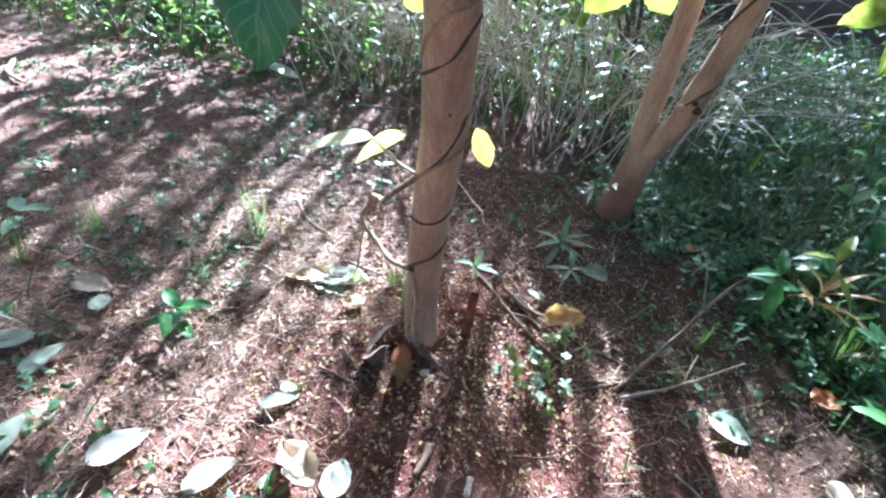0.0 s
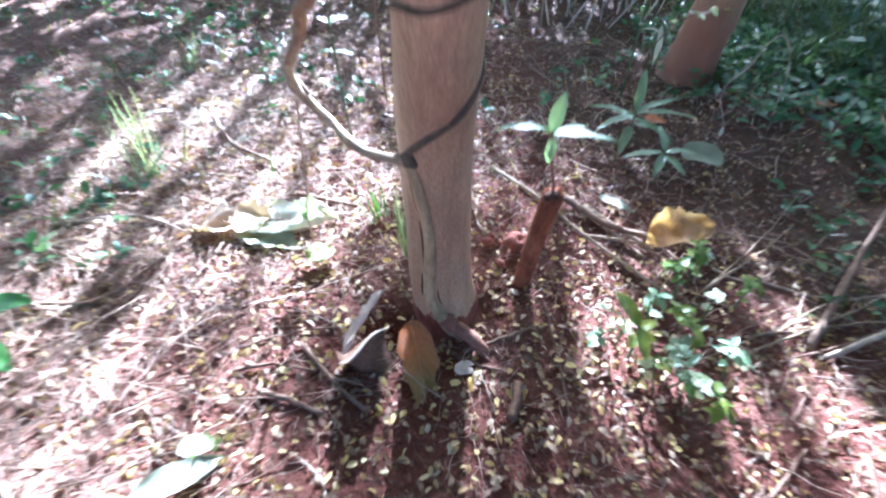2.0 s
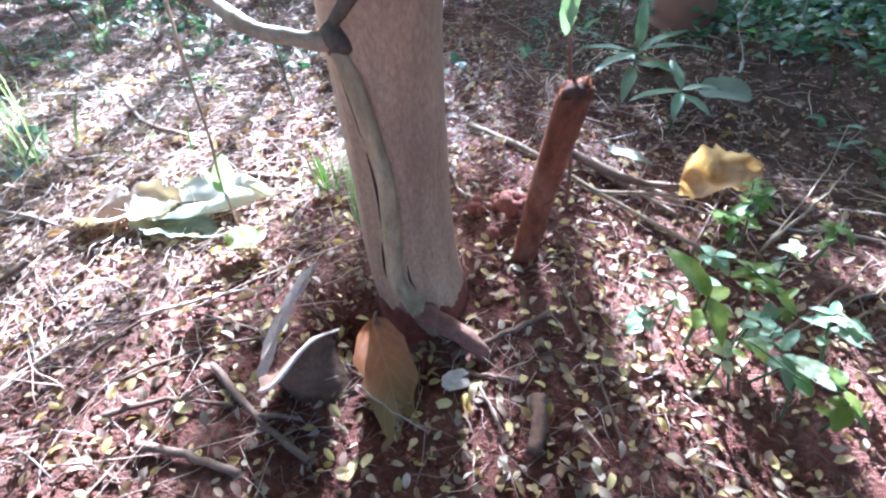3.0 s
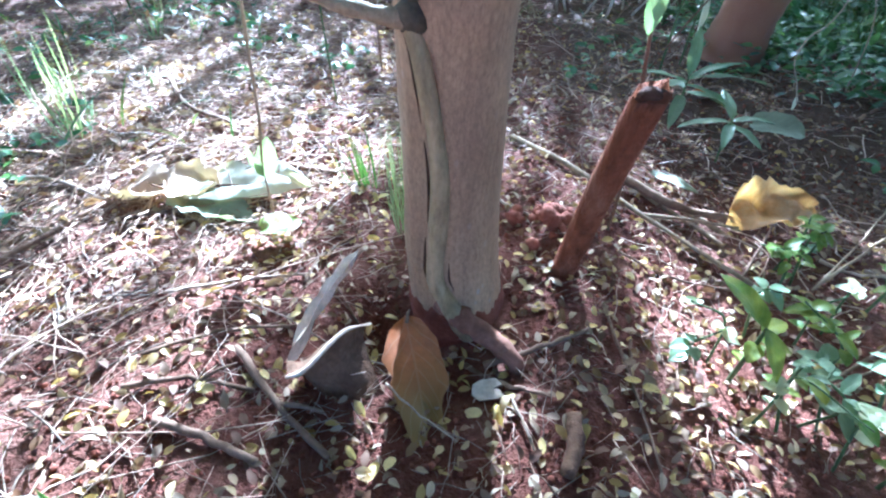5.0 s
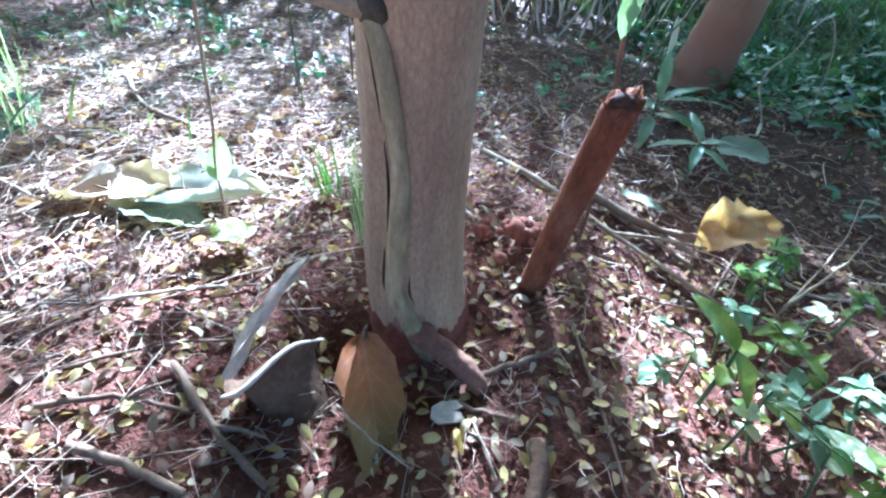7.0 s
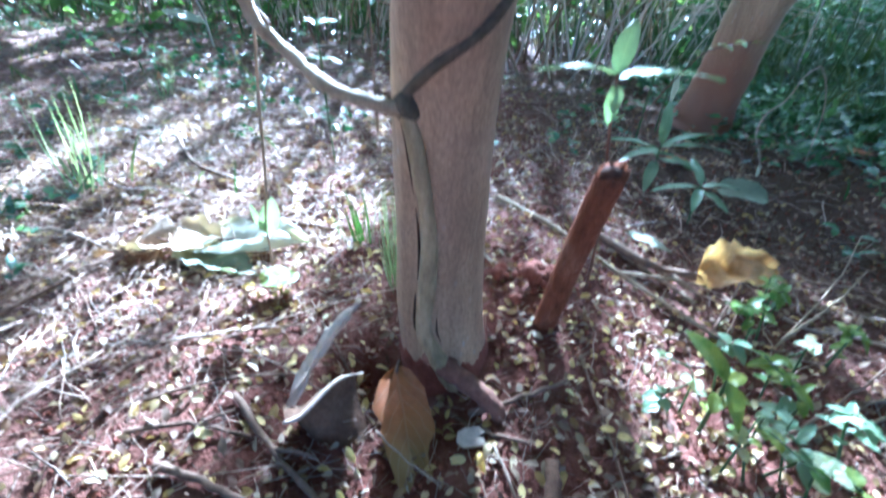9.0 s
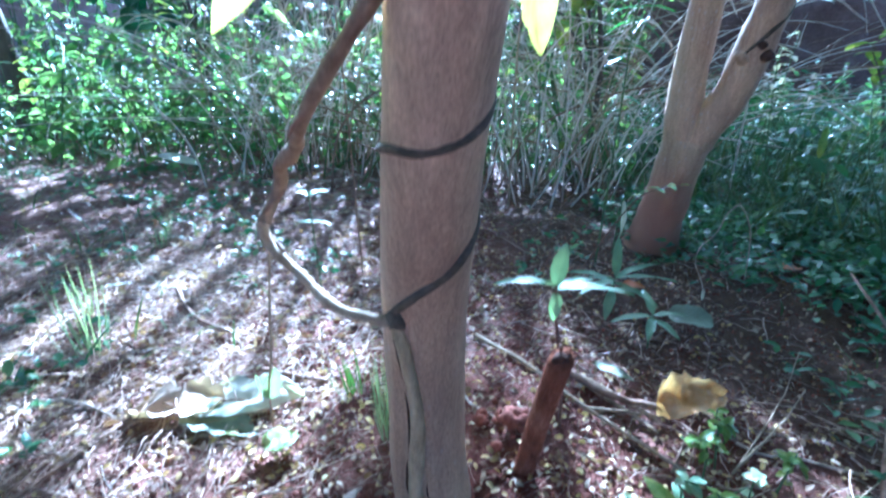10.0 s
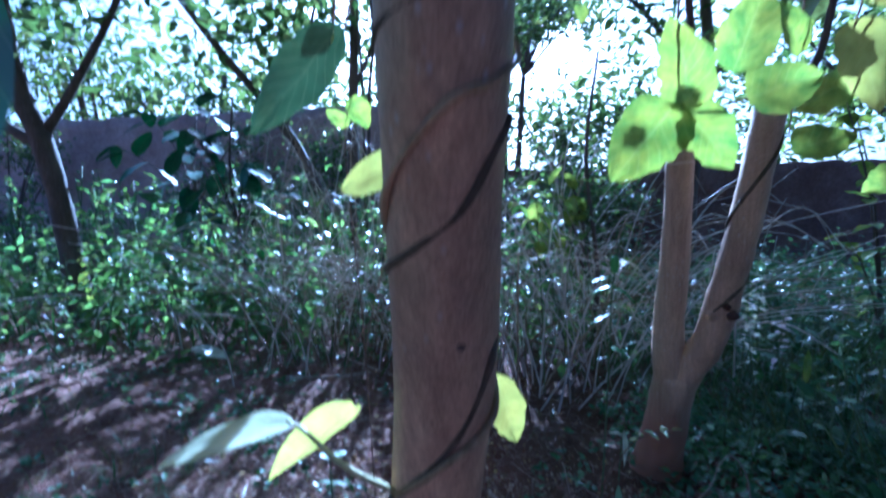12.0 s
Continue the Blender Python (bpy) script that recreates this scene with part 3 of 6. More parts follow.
for zs_, off in (((.218, .206, .194, .182, .170), -14), ((.160, .146, .130, .114, .100), -13), ((.088, .074, .058, .044), -15), ((.07, .055, .045), 15)):
    part("crack", tube(spline([on_trunk(z, float(np.interp(z, [m_[0] for m_ in marks], [m_[1] for m_ in marks])) + off, .0001) for z in zs_], 4), [.0002, .0007, .0009, .0006, .0002], 6, .5, zs_[0] * 90), CRACK, lower_stem, "dark slit between stem and bark")
coil = [(.236, -31), (.252, -5), (.272, 38), (.290, 70), (.312, 120), (.335, 180), (.350, 240), (.356, 290), (.358, 320), (.357, 359), (.364, 398), (.376, 430), (.392, 480), (.415, 540), (.435, 600), (.447, 668),
        (.470, 704), (.484, 722), (.512, 750), (.545, 774), (.568, 790), (.590, 850), (.605, 930), (.618, 1010), (.630, 1054), (.653, 1105), (.684, 1140), (.700, 1170), (.712, 1230), (.725, 1310), (.735, 1380), (.75, 1450), (.80, 1530), (.88, 1640), (.98, 1800), (1.15, 2000)]
part("coil", tube(spline([on_trunk(z, a, -.0006) for z, a in coil], 6), [.0038, .0030, .0027, .0026, .0025, .0022], 9, 0.2, 8), VINE, vine, "dark wiry coils round the trunk")
strand = [(.452, -40), (.476, -5), (.492, 20), (.505, 50), (.525, 85), (.56, 150), (.61, 230), (.66, 310), (.70, 369), (.713, 415), (.74, 480), (.80, 600)]
part("second_strand", tube(spline([on_trunk(z, a, .0025) for z, a in strand], 6), [.0026, .0022, .0018], 8, 0.2, 9), MOSSY, vine, "paler young strand")
loop = [on_trunk(.226, -33, .002), (-.085, -.035, .232), (-.125, -.005, .243), (-.156, .012, .259), (-.168, .022, .275), (-.163, .032, .292), (-.154, .034, .310), (-.148, .026, .326), (-.132, .004, .338), (-.112, -.022, .352), (-.098, -.045, .368), (-.080, -.058, .390), on_trunk(.448, -47, .002)]
loop_line = spline(loop, 7)
part("side_loop", tube(loop_line[:30], [.0050, .0041, .0039, .0044, .0062], 11, 0.4, 4), VINE_PALE, vine, "pale smooth lower bend of the loop")
# browner than the lower bend, and darker still to stand for its shade
part("side_loop", tube(loop_line[29:], [.0062, .0054, .0068, .0052, .0064, .0052, .0050, .0050, .0048], 11, 0.4, 4), VINE_MID, vine, "brown knotty upper length of the loop, darkened for shade")
part("loop_strand", tube([p + Vector((math.cos(i * .33), math.sin(i * .33), .3 * math.cos(i * .33))) * .0052 for i, p in enumerate(loop_line[20:])], [.0018, .0022, .0020, .0016], 8, .3, 6), TWIG, vine, "darker strand twisted round the loop")
part("knot", moved(tube([(0, 0, -.004), (0, 0, .001), (0, 0, .005)], [.007, .0098, .005], 12, 0.35, 2), aim(on_trunk(.228, -31, .001), (1, 0, 0), (-.5, -.85, 0))), VINE, vine, "dark swollen knot")
# twin leaves on a long stalk
stalk_end, stalk_foot = Vector((-.100, -.076, .490)), on_trunk(.452, -50, .001)
twin_stalk = part("leaf_stalk", tube(spline([stalk_foot, (-.062, -.088, .470), stalk_end, (-.112, -.076, .496)], 5), [.0024, .0020, .0014], 7), STALK, vine)
part("leaf", moved(blade(.124, .038, .03, .28, .03, .6, 16, 8, 1.2, .08, tip=.9), aim((-.064, -.060, .504), Vector((-.160, -.032, .418)) - Vector((-.064, -.060, .504)), (-.30, .65, .65))), LEAF_YELLOW, twin_stalk, "bright yellow drooping leaf")
part("leaf", moved(blade(.106, .052, .20, .14, .03, .85, 14, 6, 4.2), aim((-.106, -.076, .494), Vector((-.200, -.094, .484)) - Vector((-.106, -.076, .494)), (0, -.08, 1))), LEAF_WHITISH, twin_stalk, "pale whitish-green long leaf")
part("leaf", moved(blade(.125, .035, .05, .25, .03, .8, 12, 6, 7.7, .15), aim((.038, .005, .508), Vector((.064, .085, .392)) - Vector((.038, .005, .508)), (.25, -.85, .2))), LEAF_YELLOW, vine, "pale yellow leaf hanging behind the trunk")
part("leaf", moved(blade(.075, .042, .1, .2, .03, .8, 10, 6, 2.7), aim((-.030, .005, .690), (-1, .15, -.25), (0, -.8, .5))), LEAF_YELLOW, vine, "small lime leaf at the trunk's edge")
part("twig", tube(spline([(0.0410, -0.1180, 0.4790), (0.0640, -0.1350, 0.4690), (0.0770, -0.1480, 0.4650), (0.0920, -0.1600, 0.4620), (0.0940, -0.1630, 0.4590), (0.1000, -0.1700, 0.4490)], 4), [.0007, .0006, .0006, .0008, .0009, .0005], 8, 0.3), PALE_CHIP, vine, "snapped pale reddish side twig")
# thin stem from the loop to the ground, with one leaf
runner = thing("runner_stem", "thin reddish runner stem hanging from the vine", "stem")
part("stem", tube(spline([(-.163, .020, .268), (-.180, .035, .19), (-.196, .052, .12), (-.212, .066, .07), (-.222, .080, gz(-.222, .08))], 5), [.0014, .0011], 7, 0.2), VINE_PALE, runner)
part("leaf", moved(blade(.042, .020, -.05, .5, .02, .8, 8, 4, 3), aim((-.213, .066, .058), (.22, .1, 1), (.5, -.8, 0))), LEAF_SILVER, runner, "small folded green leaf")
part("leaf", moved(blade(.030, .012, -.05, .5, .02, .8, 8, 4, 5), aim((-.213, .066, .062), (-.45, .1, 1), (-.3, -.9, 0))), LEAF_SILVER, runner, "small folded green leaf")

# ---------------------------------------------------------------- forked tree behind
fork = thing("tree", "forked tan-barked young tree standing in weeds", "tree")
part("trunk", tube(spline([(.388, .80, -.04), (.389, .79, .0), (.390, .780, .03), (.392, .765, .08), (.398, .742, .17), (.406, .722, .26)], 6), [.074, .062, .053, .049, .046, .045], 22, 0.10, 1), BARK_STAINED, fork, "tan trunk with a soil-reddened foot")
LIMB_L = [(.398, .728, .22), (.384, .712, .31), (.381, .700, .40), (.386, .69, .52), (.386, .68, .62), (.384, .670, .72), (.382, .664, .792)]
LIMB_R = [(.408, .726, .22), (.432, .700, .29), (.457, .680, .35), (.474, .665, .44), (.487, .650, .52), (.501, .635, .62), (.514, .62, .74), (.527, .612, .835), (.531, .61, .868)]
limb_left = part("limb", tube(spline(LIMB_L, 5), [.036, .034, .031, .030, .028, .027, .025], 16, 0.08, 2), BARK, fork, "straight pale lopped limb")
limb_right = part("limb", tube(spline(LIMB_R, 5), [.034, .033, .033, .033, .030, .029, .028, .027, .026], 18, 0.12, 3), BARK, fork, "leaning lopped limb with a dark knot")
part("shoot", tube(spline([(.382, .664, .780), (.381, .664, .800), (.377, .663, .825), (.388, .662, .86), (.398, .665, .92), (.392, .675, 1.05), (.35, .70, 1.5), (.30, .72, 1.9)], 5), [.0245, .020, .013, .010, .009, .008, .006, .004], 12, .18, 4), BARK_DARK, limb_left, "dark shoot tapering from the lopped limb")
part("cut_end", tube([(.5305, .6105, .852), (.5315, .610, .872), (.5325, .6095, .884), (.5325, .6095, .887)], [.0275, .0285, .0275, .016], 14, .2, 3), BARK_DARK, limb_right, "dark flat weathered cut end")
part("shoot", tube(spline([(.542, .60, .83), (.570, .585, .87), (.595, .58, .96), (.64, .59, 1.3), (.66, .62, 1.8)], 5), [.008, .007, .006, .003], 9, .15, 5), BARK_DARK, limb_right, "thin dark side shoot")
part("ring", tube([(.384 + .0272 * math.cos(u), .6695 + .0272 * math.sin(u), .7215 + .002 * math.cos(u)) for u in np.linspace(0, 6.283, 24)], [.0014, .0014], 6), PALE_CHIP, limb_left, "pale wire ring round the limb")
for c, d, r in (((.482, .632, .415), (.1, -.9, .35), .011), ((.471, .632, .432), (-.3, -.9, .3), .008)):
    part("knot_hole", moved(tube([(0, 0, -.004), (0, 0, .003), (0, 0, .0045)], [r, r * .9, r * .4], 10, 0.4, c[0] * 90), aim(c, (1, 0, 0), d)), CRACK, limb_right, "dark knot hole")
part("stub", tube([(.458, .655, .40), (.440, .640, .412), (.432, .634, .416)], [.012, .010, .007], 9, 0.3), BARK, limb_right)
# boughs above view, added to screen the right side from the sky
boughs = [(.95, .55, 1.85), (1.35, .35, 1.8), (1.25, 1.0, 1.95), (.62, 1.15, 2.0), (1.7, .8, 1.9), (.95, .05, 1.95), (.35, 1.0, 2.05), (.65, .55, 2.1), (1.5, -.1, 1.95), (.15, .75, 2.2)]
for e in boughs:
    part("bough", tube(spline([(.655, .62, 1.75), ((.66 + e[0]) / 2, (.62 + e[1]) / 2, e[2] - .02), e], 4), [.008, .003], 6, .1, e[0] * 7), BARK_DARK, fork)
stuff_part("crown", [crown_leaves([((.32, .70, 1.6), .5), ((.30, .72, 1.9), .7), ((.62, .61, 1.6), .5), ((.66, .62, 1.85), .7)] + [(e, .9) for e in boughs], 170, .22, .10, 12)], CANOPY, fork, "green sprouts and added boughs above view")
vine2 = thing("twining_vine", "dark vine crossing the limbs of the forked tree", "vine")


def limb_point(t, a, line, r):
    i = min(int(t * (len(line) - 1)), len(line) - 2)
    c = line[i].lerp(line[i + 1], t * (len(line) - 1) - i)
    return c + Vector((math.sin(a), -math.cos(a), 0.25 * math.sin(a))) * r


right_limb = spline(LIMB_R[1:-1], 6)
part("coil", tube([limb_point(t, 1.0 + 15.0 * t, right_limb, .0300) for t in np.linspace(0, 1, 90)], [.0045, .0035], 8, 0.2), VINE, vine2)

# ---------------------------------------------------------------- stake
stake = thing("wooden_stake", "weathered red-brown split wooden stake leaning in the soil", "stake")


def stake_geo():
    line = spline([(.062, .076, -.050), (.065, .064, -.022), (.071, .040, .05), (.077, .010, .125), (.083, -.018, .193)], 8)
    segs, verts, faces = 14, [], []
    d = (line[-1] - line[0]).normalized()
    wide = Vector((d.z, 0, -d.x)).normalized()
    deep = d.cross(wide)
    n = len(line)
    for i, p in enumerate(line):
        t = i / (n - 1)
        w, h = .0108 - .0016 * t, .0085 - .0005 * t
        for k in range(segs):
            a = 2 * math.pi * k / segs
            c, s = math.cos(a), math.sin(a)
            q = 1 / max(abs(c) ** 4 + abs(s) ** 4, 1e-6) ** 0.25           # squarish split section
            r = 1 + 0.10 * noise.noise((c * 3, s * 3, t * 3)) + 0.06 * noise.noise((c * 8, s * 8, t * 14))
            v = p + wide * c * q * w * r + deep * s * q * h * r
            if i == n - 1:
                v += d * (0.006 * noise.noise((c * 4, s * 4, 5.0)) + 0.004 * c)
            verts.append(v)
    for i in range(n - 1):
        for k in range(segs):
            a, b = i * segs + k, i * segs + (k + 1) % segs
            faces.append((a, b, b + segs, a + segs))
    verts.append(line[-1] - d * .002)
    for k in range(segs):
        faces.append((len(verts) - 1, (n - 1) * segs + k, (n - 1) * segs + (k + 1) % segs))
    return verts, faces


shaft = part("shaft", stake_geo(), WOOD_RED, stake, "red-brown fibrous wood with a dark broken top")
part("broken_top", tube([(.0827, -.0165, .1895), (.0830, -.0180, .1935), (.0831, -.0184, .1948)], [.0086, .0080, .0050], 11, .8, 7), WOOD_DARK, shaft, "dark broken top")
for s in (.25, .5, .72):
    part("splinter", tube([(.057 + .02 * s, .060 - .085 * s, .2 * s - .01), (.062 + .02 * s, .040 - .085 * s, .2 * s + .038)], [.0016, .0006], 5), WOOD_RED, shaft)


# ---------------------------------------------------------------- fallen leaves
def fallen(x, y, yaw, length, width, mat, label, lift=.004, curl=.1, wave=.05, tilt=0.0, rolled=0.0, ragged=.12, stalk=.35, face=0.0, butt=.8, tip=.8):
    s = x * 31 + y * 17
    t = thing("fallen_leaf", label, "leaf", (x, y, gz(x, y) + lift), "fallen leaves on the soil")
    d = Vector((math.cos(radians(yaw)), math.sin(radians(yaw)), math.sin(radians(tilt))))
    m = aim(-d * length * .5 + Vector((0, 0, curl * length * .35 + width * .3 * math.sin(radians(face)))), d, (0, -math.sin(radians(face)), math.cos(radians(face))))
    part("blade", moved(blade(length, width, curl, .16, wave, butt, 18, 8, s, ragged, rolled, tip), m), mat, t)
    a, b = m @ Vector((length * .06, 0, .001)), m @ Vector((-length * stalk, .004, .002 * rng.uniform(-1, 2)))
    part("leaf_stalk", tube([a, a.lerp(b, .5) + Vector((0, 0, .003)), b], [.0014, .0010], 6), TWIG, t)
    return t


fallen(-.028, -.097, -66, .122, .040, LEAF_HALF, "mottled orange-brown dead leaf lying against the trunk's foot", .010, .05, .06, -14, .28, .30, stalk=.04, butt=.9, tip=1.15)
fallen(.281, .188, 18, .100, .066, LEAF_OCHRE, "curled yellow-orange dead leaf propped on twigs", .020, .10, .22, 6, 1.0, .32, face=28, butt=.5, tip=.6)
fallen(-.352, .092, 195, .112, .066, LEAF_TAN, "large tan dead leaf with a folded edge", .008, .10, .16, 2, .5, .55, face=5, butt=.5, tip=.6)
fallen(-.272, .118, 14, .136, .074, LEAF_PALE, "large pale bleached leaf lying flat", .010, .05, .12, 4, .3, .40, face=6, butt=.6)
fallen(-.285, .076, -10, .105, .054, LEAF_GREY, "yellowish-green fallen leaf under a pale one", .004, .05, .10, 0, .4, .45, face=4)
fallen(-.772, -.312, 40, .085, .055, LEAF_GREY, "pale grey-green fallen leaf in grass", .012)
fallen(-.685, -.325, 75, .090, .045, LEAF_GREY, "pale grey-green fallen leaf in grass", .014, .12, .06, 15)
fallen(-.590, -.473, 110, .095, .052, LEAF_GREY, "pale grey-green fallen leaf in grass", .012)
fallen(-.409, -.423, 70, .095, .056, LEAF_PALE, "pale bleached fallen leaf on the soil", .014, .2, .06)
fallen(-.245, -.412, 60, .085, .045, LEAF_PALE, "pale bleached fallen leaf on the soil", .012, .2, .1, 10)
fallen(-.117, -.356, 145, .110, .065, LEAF_TAN, "crumpled tan dead leaf catching the sun", .022, .25, .16, 6, .9, .3)
fallen(-.048, -.350, 100, .075, .050, LEAF_PALE, "pale bleached fallen leaf on the soil", .012)
fallen(-.215, -.219, 20, .035, .022, LEAF_PALE, "small pale fallen leaf on the soil", .008)
fallen(-.215, -.250, 45, .080, .030, LEAF_GREY, "grey-green narrow fallen leaf", .010, .12)
fallen(.636, .017, -30, .085, .062, LEAF_GREY, "grey-green heart-shaped fallen leaf", .014, .05)
fallen(.858, .166, 20, .090, .055, LEAF_BROWN, "orange-brown dead leaf among weeds", .02, .2, .1)
fallen(-.777, -.127, 10, .090, .060, LEAF_TAN, "tan dead leaf among grass", .012)
fallen(-.715, -.165, 130, .060, .042, LEAF_GREY, "grey-green fallen leaf in grass", .012)
fallen(-1.18, 1.33, -12, .190, .085, LEAF_PALE, "large pale fallen leaf at the weeds' edge", .05, .05, .05, -6)
fallen(.343, .386, -24, .066, .050, LEAF_GREY, "round dull green leaf near the ground", .034, .12, .06, 5, .3, .2, face=15, butt=.4, tip=.4)
fallen(.620, .640, 30, .055, .045, LEAF_BROWN, "small orange dead leaf in deep shade", .02)
fallen(.288, .525, 10, .045, .035, LEAF_BROWN, "small orange dead leaf in deep shade", .008)
fallen(-.197, .048, 40, .040, .036, LEAF_LIME, "small rounded lime-green leaf", .014, .1)
fallen(.203, .272, -28, .062, .017, LEAF_GREY, "narrow grey dead leaf among twigs", .006)
fallen(.814, -.055, 60, .070, .045, LEAF_TAN, "tan dead leaf among weeds", .012)

# ---------------------------------------------------------------- bark, chips, twigs
def slab(outline, thick, m):
    """A small flat piece with a broken outline."""
    n = len(outline)
    verts = [m @ Vector((x, y, s * thick * .5 + .0008 * noise.noise((x * 300, y * 300, s)))) for s in (-1, 1) for x, y in outline]
    faces = [tuple(reversed(range(n))), tuple(range(n, 2 * n))] + [(k, (k + 1) % n, n + (k + 1) % n, n + k) for k in range(n)]
    return verts, faces


curl = thing("bark_curl", "dark curled piece of dead bark with a pale split edge", "bark")


def curl_sheet():
    """A dry sheet that stands on the soil and rolls over towards the path."""
    foot = [Vector(p) for p in ((-.108, -.098, -.006), (-.090, -.110, -.006), (-.070, -.108, -.004), (-.058, -.092, -.004))]
    brim = [Vector(p) for p in ((-.100, -.130, .048), (-.088, -.128, .056), (-.076, -.098, .058), (-.070, -.068, .034))]
    a_, b_ = spline(foot, 4), spline(brim, 4)
    verts, faces, n = [], [], 7
    for i, (p, q_) in enumerate(zip(a_, b_)):
        for j in range(n):
            u = j / (n - 1)
            v = p.lerp(q_, u) + Vector((-.012, .010, .006)) * math.sin(u * math.pi) + Vector((0, 0, .004 * noise.noise((i * .6, u * 3, 2))))
            verts.append(v)
    for i in range(len(a_) - 1):
        for j in range(n - 1):
            k = i * n + j
            faces.append((k, k + 1, k + n + 1, k + n))
    back = [v + Vector((-.0012, .0016, -.0012)) for v in verts]
    return verts + back, faces + [tuple(k + len(verts) for k in reversed(f)) for f in faces]


part("shell", curl_sheet(), GREY_BARK, curl)
part("split_edge", moved(blade(.076, .019, .03, .5, .05, .22, 16, 6, 2, .8, tip=.25), aim((-.093, -.130, .066), (.034, .036, .063), (-.81, -.19, .56))), PALE_CHIP, curl, "pale splintered edge rising from the curl")
part("rim", tube(spline([(-.101, -.131, .048), (-.088, -.130, .057), (-.076, -.100, .059), (-.070, -.069, .035)], 5), [.0012, .0016, .0010], 6, .4), PALE_CHIP, curl)
chip = thing("wood_chip", "small pale wood chip on the soil", "chip")
part("chip", slab([(-.011, -.004), (-.006, -.008), (.004, -.007), (.011, -.006), (.009, -.001), (.004, .000), (.010, .003), (.006, .007), (-.004, .006), (-.010, .003)], .005, aim((.016, -.080, gz(.016, -.08) + .006), (1, .15, .12), (.1, -.45, 1))), PALE_CHIP, chip, smooth=False)
clod_red = thing("soil_clod", "crumbly red clod of soil beside the stake", "clod")
q = np.random.RandomState(17)
for i in range(34):
    dx, dy = q.normal(0, .014), q.normal(0, .012)
    r = .0035 + .006 * q.rand() ** 2
    h_ = .016 * math.exp(-(dx * dx + dy * dy) / .0004)
    part("crumb", moved(tube([(0, 0, -r), (0, 0, -r * .5), (0, 0, 0), (0, 0, r * .5), (0, 0, r * .85)], [r * .5, r * .9, r, r * .8, r * .4], 7, .9, i * 13), Matrix.Translation((.050 + dx, .108 + dy, gz(.05, .108) + h_))), CLOD, clod_red)


def twig(points, r0, r1, mat, label, fork_at=None):
    t = thing("fallen_twig", label, "twig", group="twigs on the soil")
    pts = []
    for q in points:
        x, y = q[0], q[1]
        pts.append((x, y, gz(x, y) + (q[2] if len(q) > 2 else r0 + .002)))
    line = spline(pts, 5)
    for i, p in enumerate(line):
        p += Vector((noise.noise((i * .9, x, 0)), noise.noise((i * .9, y, 5)), 0)) * .0022
    part("stick", tube(line, [r0, r1], 7, .25, points[0][0] * 50), mat, t)
    if fork_at is not None:
        a = line[int(fork_at * (len(line) - 1))]
        d = (line[-1] - line[0]).normalized()
        b = a + (d * .8 + Vector((-d.y, d.x, .25)) * .5) * (line[-1] - line[0]).length * .3
        part("side_twig", tube([a, a.lerp(b, .5) + Vector((0, 0, .002)), b], [r1 * 1.1, r1 * .5], 6, .2), mat, t)
    return t


BROWN_T, PALE_T = "thin brown dry twig lying on the soil", "bleached pale dry twig lying on the soil"
twig([(.000, .312), (.07, .245), (.15, .17), (.25, .10)], .0038, .0020, VINE_PALE, PALE_T, .7)
twig([(.150, .240), (.20, .21), (.245, .175)], .0042, .0026, VINE_PALE, PALE_T)
twig([(.12, .24, .012), (.19, .20, .014), (.27, .19, .012)], .0055, .0040, TWIG, BROWN_T)
twig([(-.168, -.088), (-.117, -.126), (-.074, -.151)], .0030, .0022, TWIG, BROWN_T, .5)
twig([(-.185, -.155), (-.15, -.157), (-.112, -.166)], .0036, .0026, TWIG, BROWN_T)
twig([(-.235, -.105), (-.19, -.075), (-.135, -.055)], .0018, .0012, TWIG, BROWN_T)
twig([(-.26, -.045), (-.21, -.02), (-.15, .005)], .0016, .0010, TWIG_PALE, PALE_T)
twig([(-.225, -.135), (-.185, -.12), (-.14, -.118)], .0022, .0016, TWIG, BROWN_T, .6)
twig([(.011, -.060), (.05, -.040), (.088, -.016)], .0027, .0016, TWIG, BROWN_T)
twig([(-.008, -.059), (.025, -.072), (.060, -.080)], .0022, .0014, TWIG, BROWN_T)
twig([(-.052, -.098, .020), (-.030, -.112, .016), (.002, -.126, .008)], .0007, .0005, TWIG_PALE, PALE_T)
twig([(.032, -.082), (.043, -.102), (.054, -.126)], .0013, .0009, TWIG_PALE, PALE_T)
twig([(.074, -.094), (.075, -.112), (.070, -.134)], .0062, .0052, GREY_BARK, "short thick grey stick half sunk in the soil")
twig([(.120, -.012), (.117, -.04), (.109, -.066)], .0013, .0008, TWIG, BROWN_T)
twig([(.142, -.065), (.155, -.03), (.160, .01)], .0012, .0008, TWIG, BROWN_T)
twig([(-.291, .190), (-.24, .183), (-.188, .170)], .0040, .0028, TWIG, BROWN_T)
twig([(-.140, .012), (-.11, -.018), (-.077, -.044)], .0014, .0010, TWIG, BROWN_T, .5)
twig([(.140, .236), (.19, .198), (.236, .158)], .0036, .0022, VINE_PALE, PALE_T)
twig([(.120, .095), (.17, .085), (.245, .090)], .0014, .0009, TWIG, BROWN_T)
twig([(.076, -.235), (.078, -.26), (.07, -.30)], .0075, .0055, TWIG, "short thick grey stick half sunk in the soil")
twig([(.162, -.268), (.163, -.30)], .0060, .0055, PALE_CHIP, "short white peeled stub on the soil")
twig([(.10, .02), (.115, -.05), (.13, -.12)], .0014, .0009, TWIG, BROWN_T)
twig([(-.62, .05), (-.50, .085), (-.40, .065)], .0026, .0016, TWIG_PALE, PALE_T)
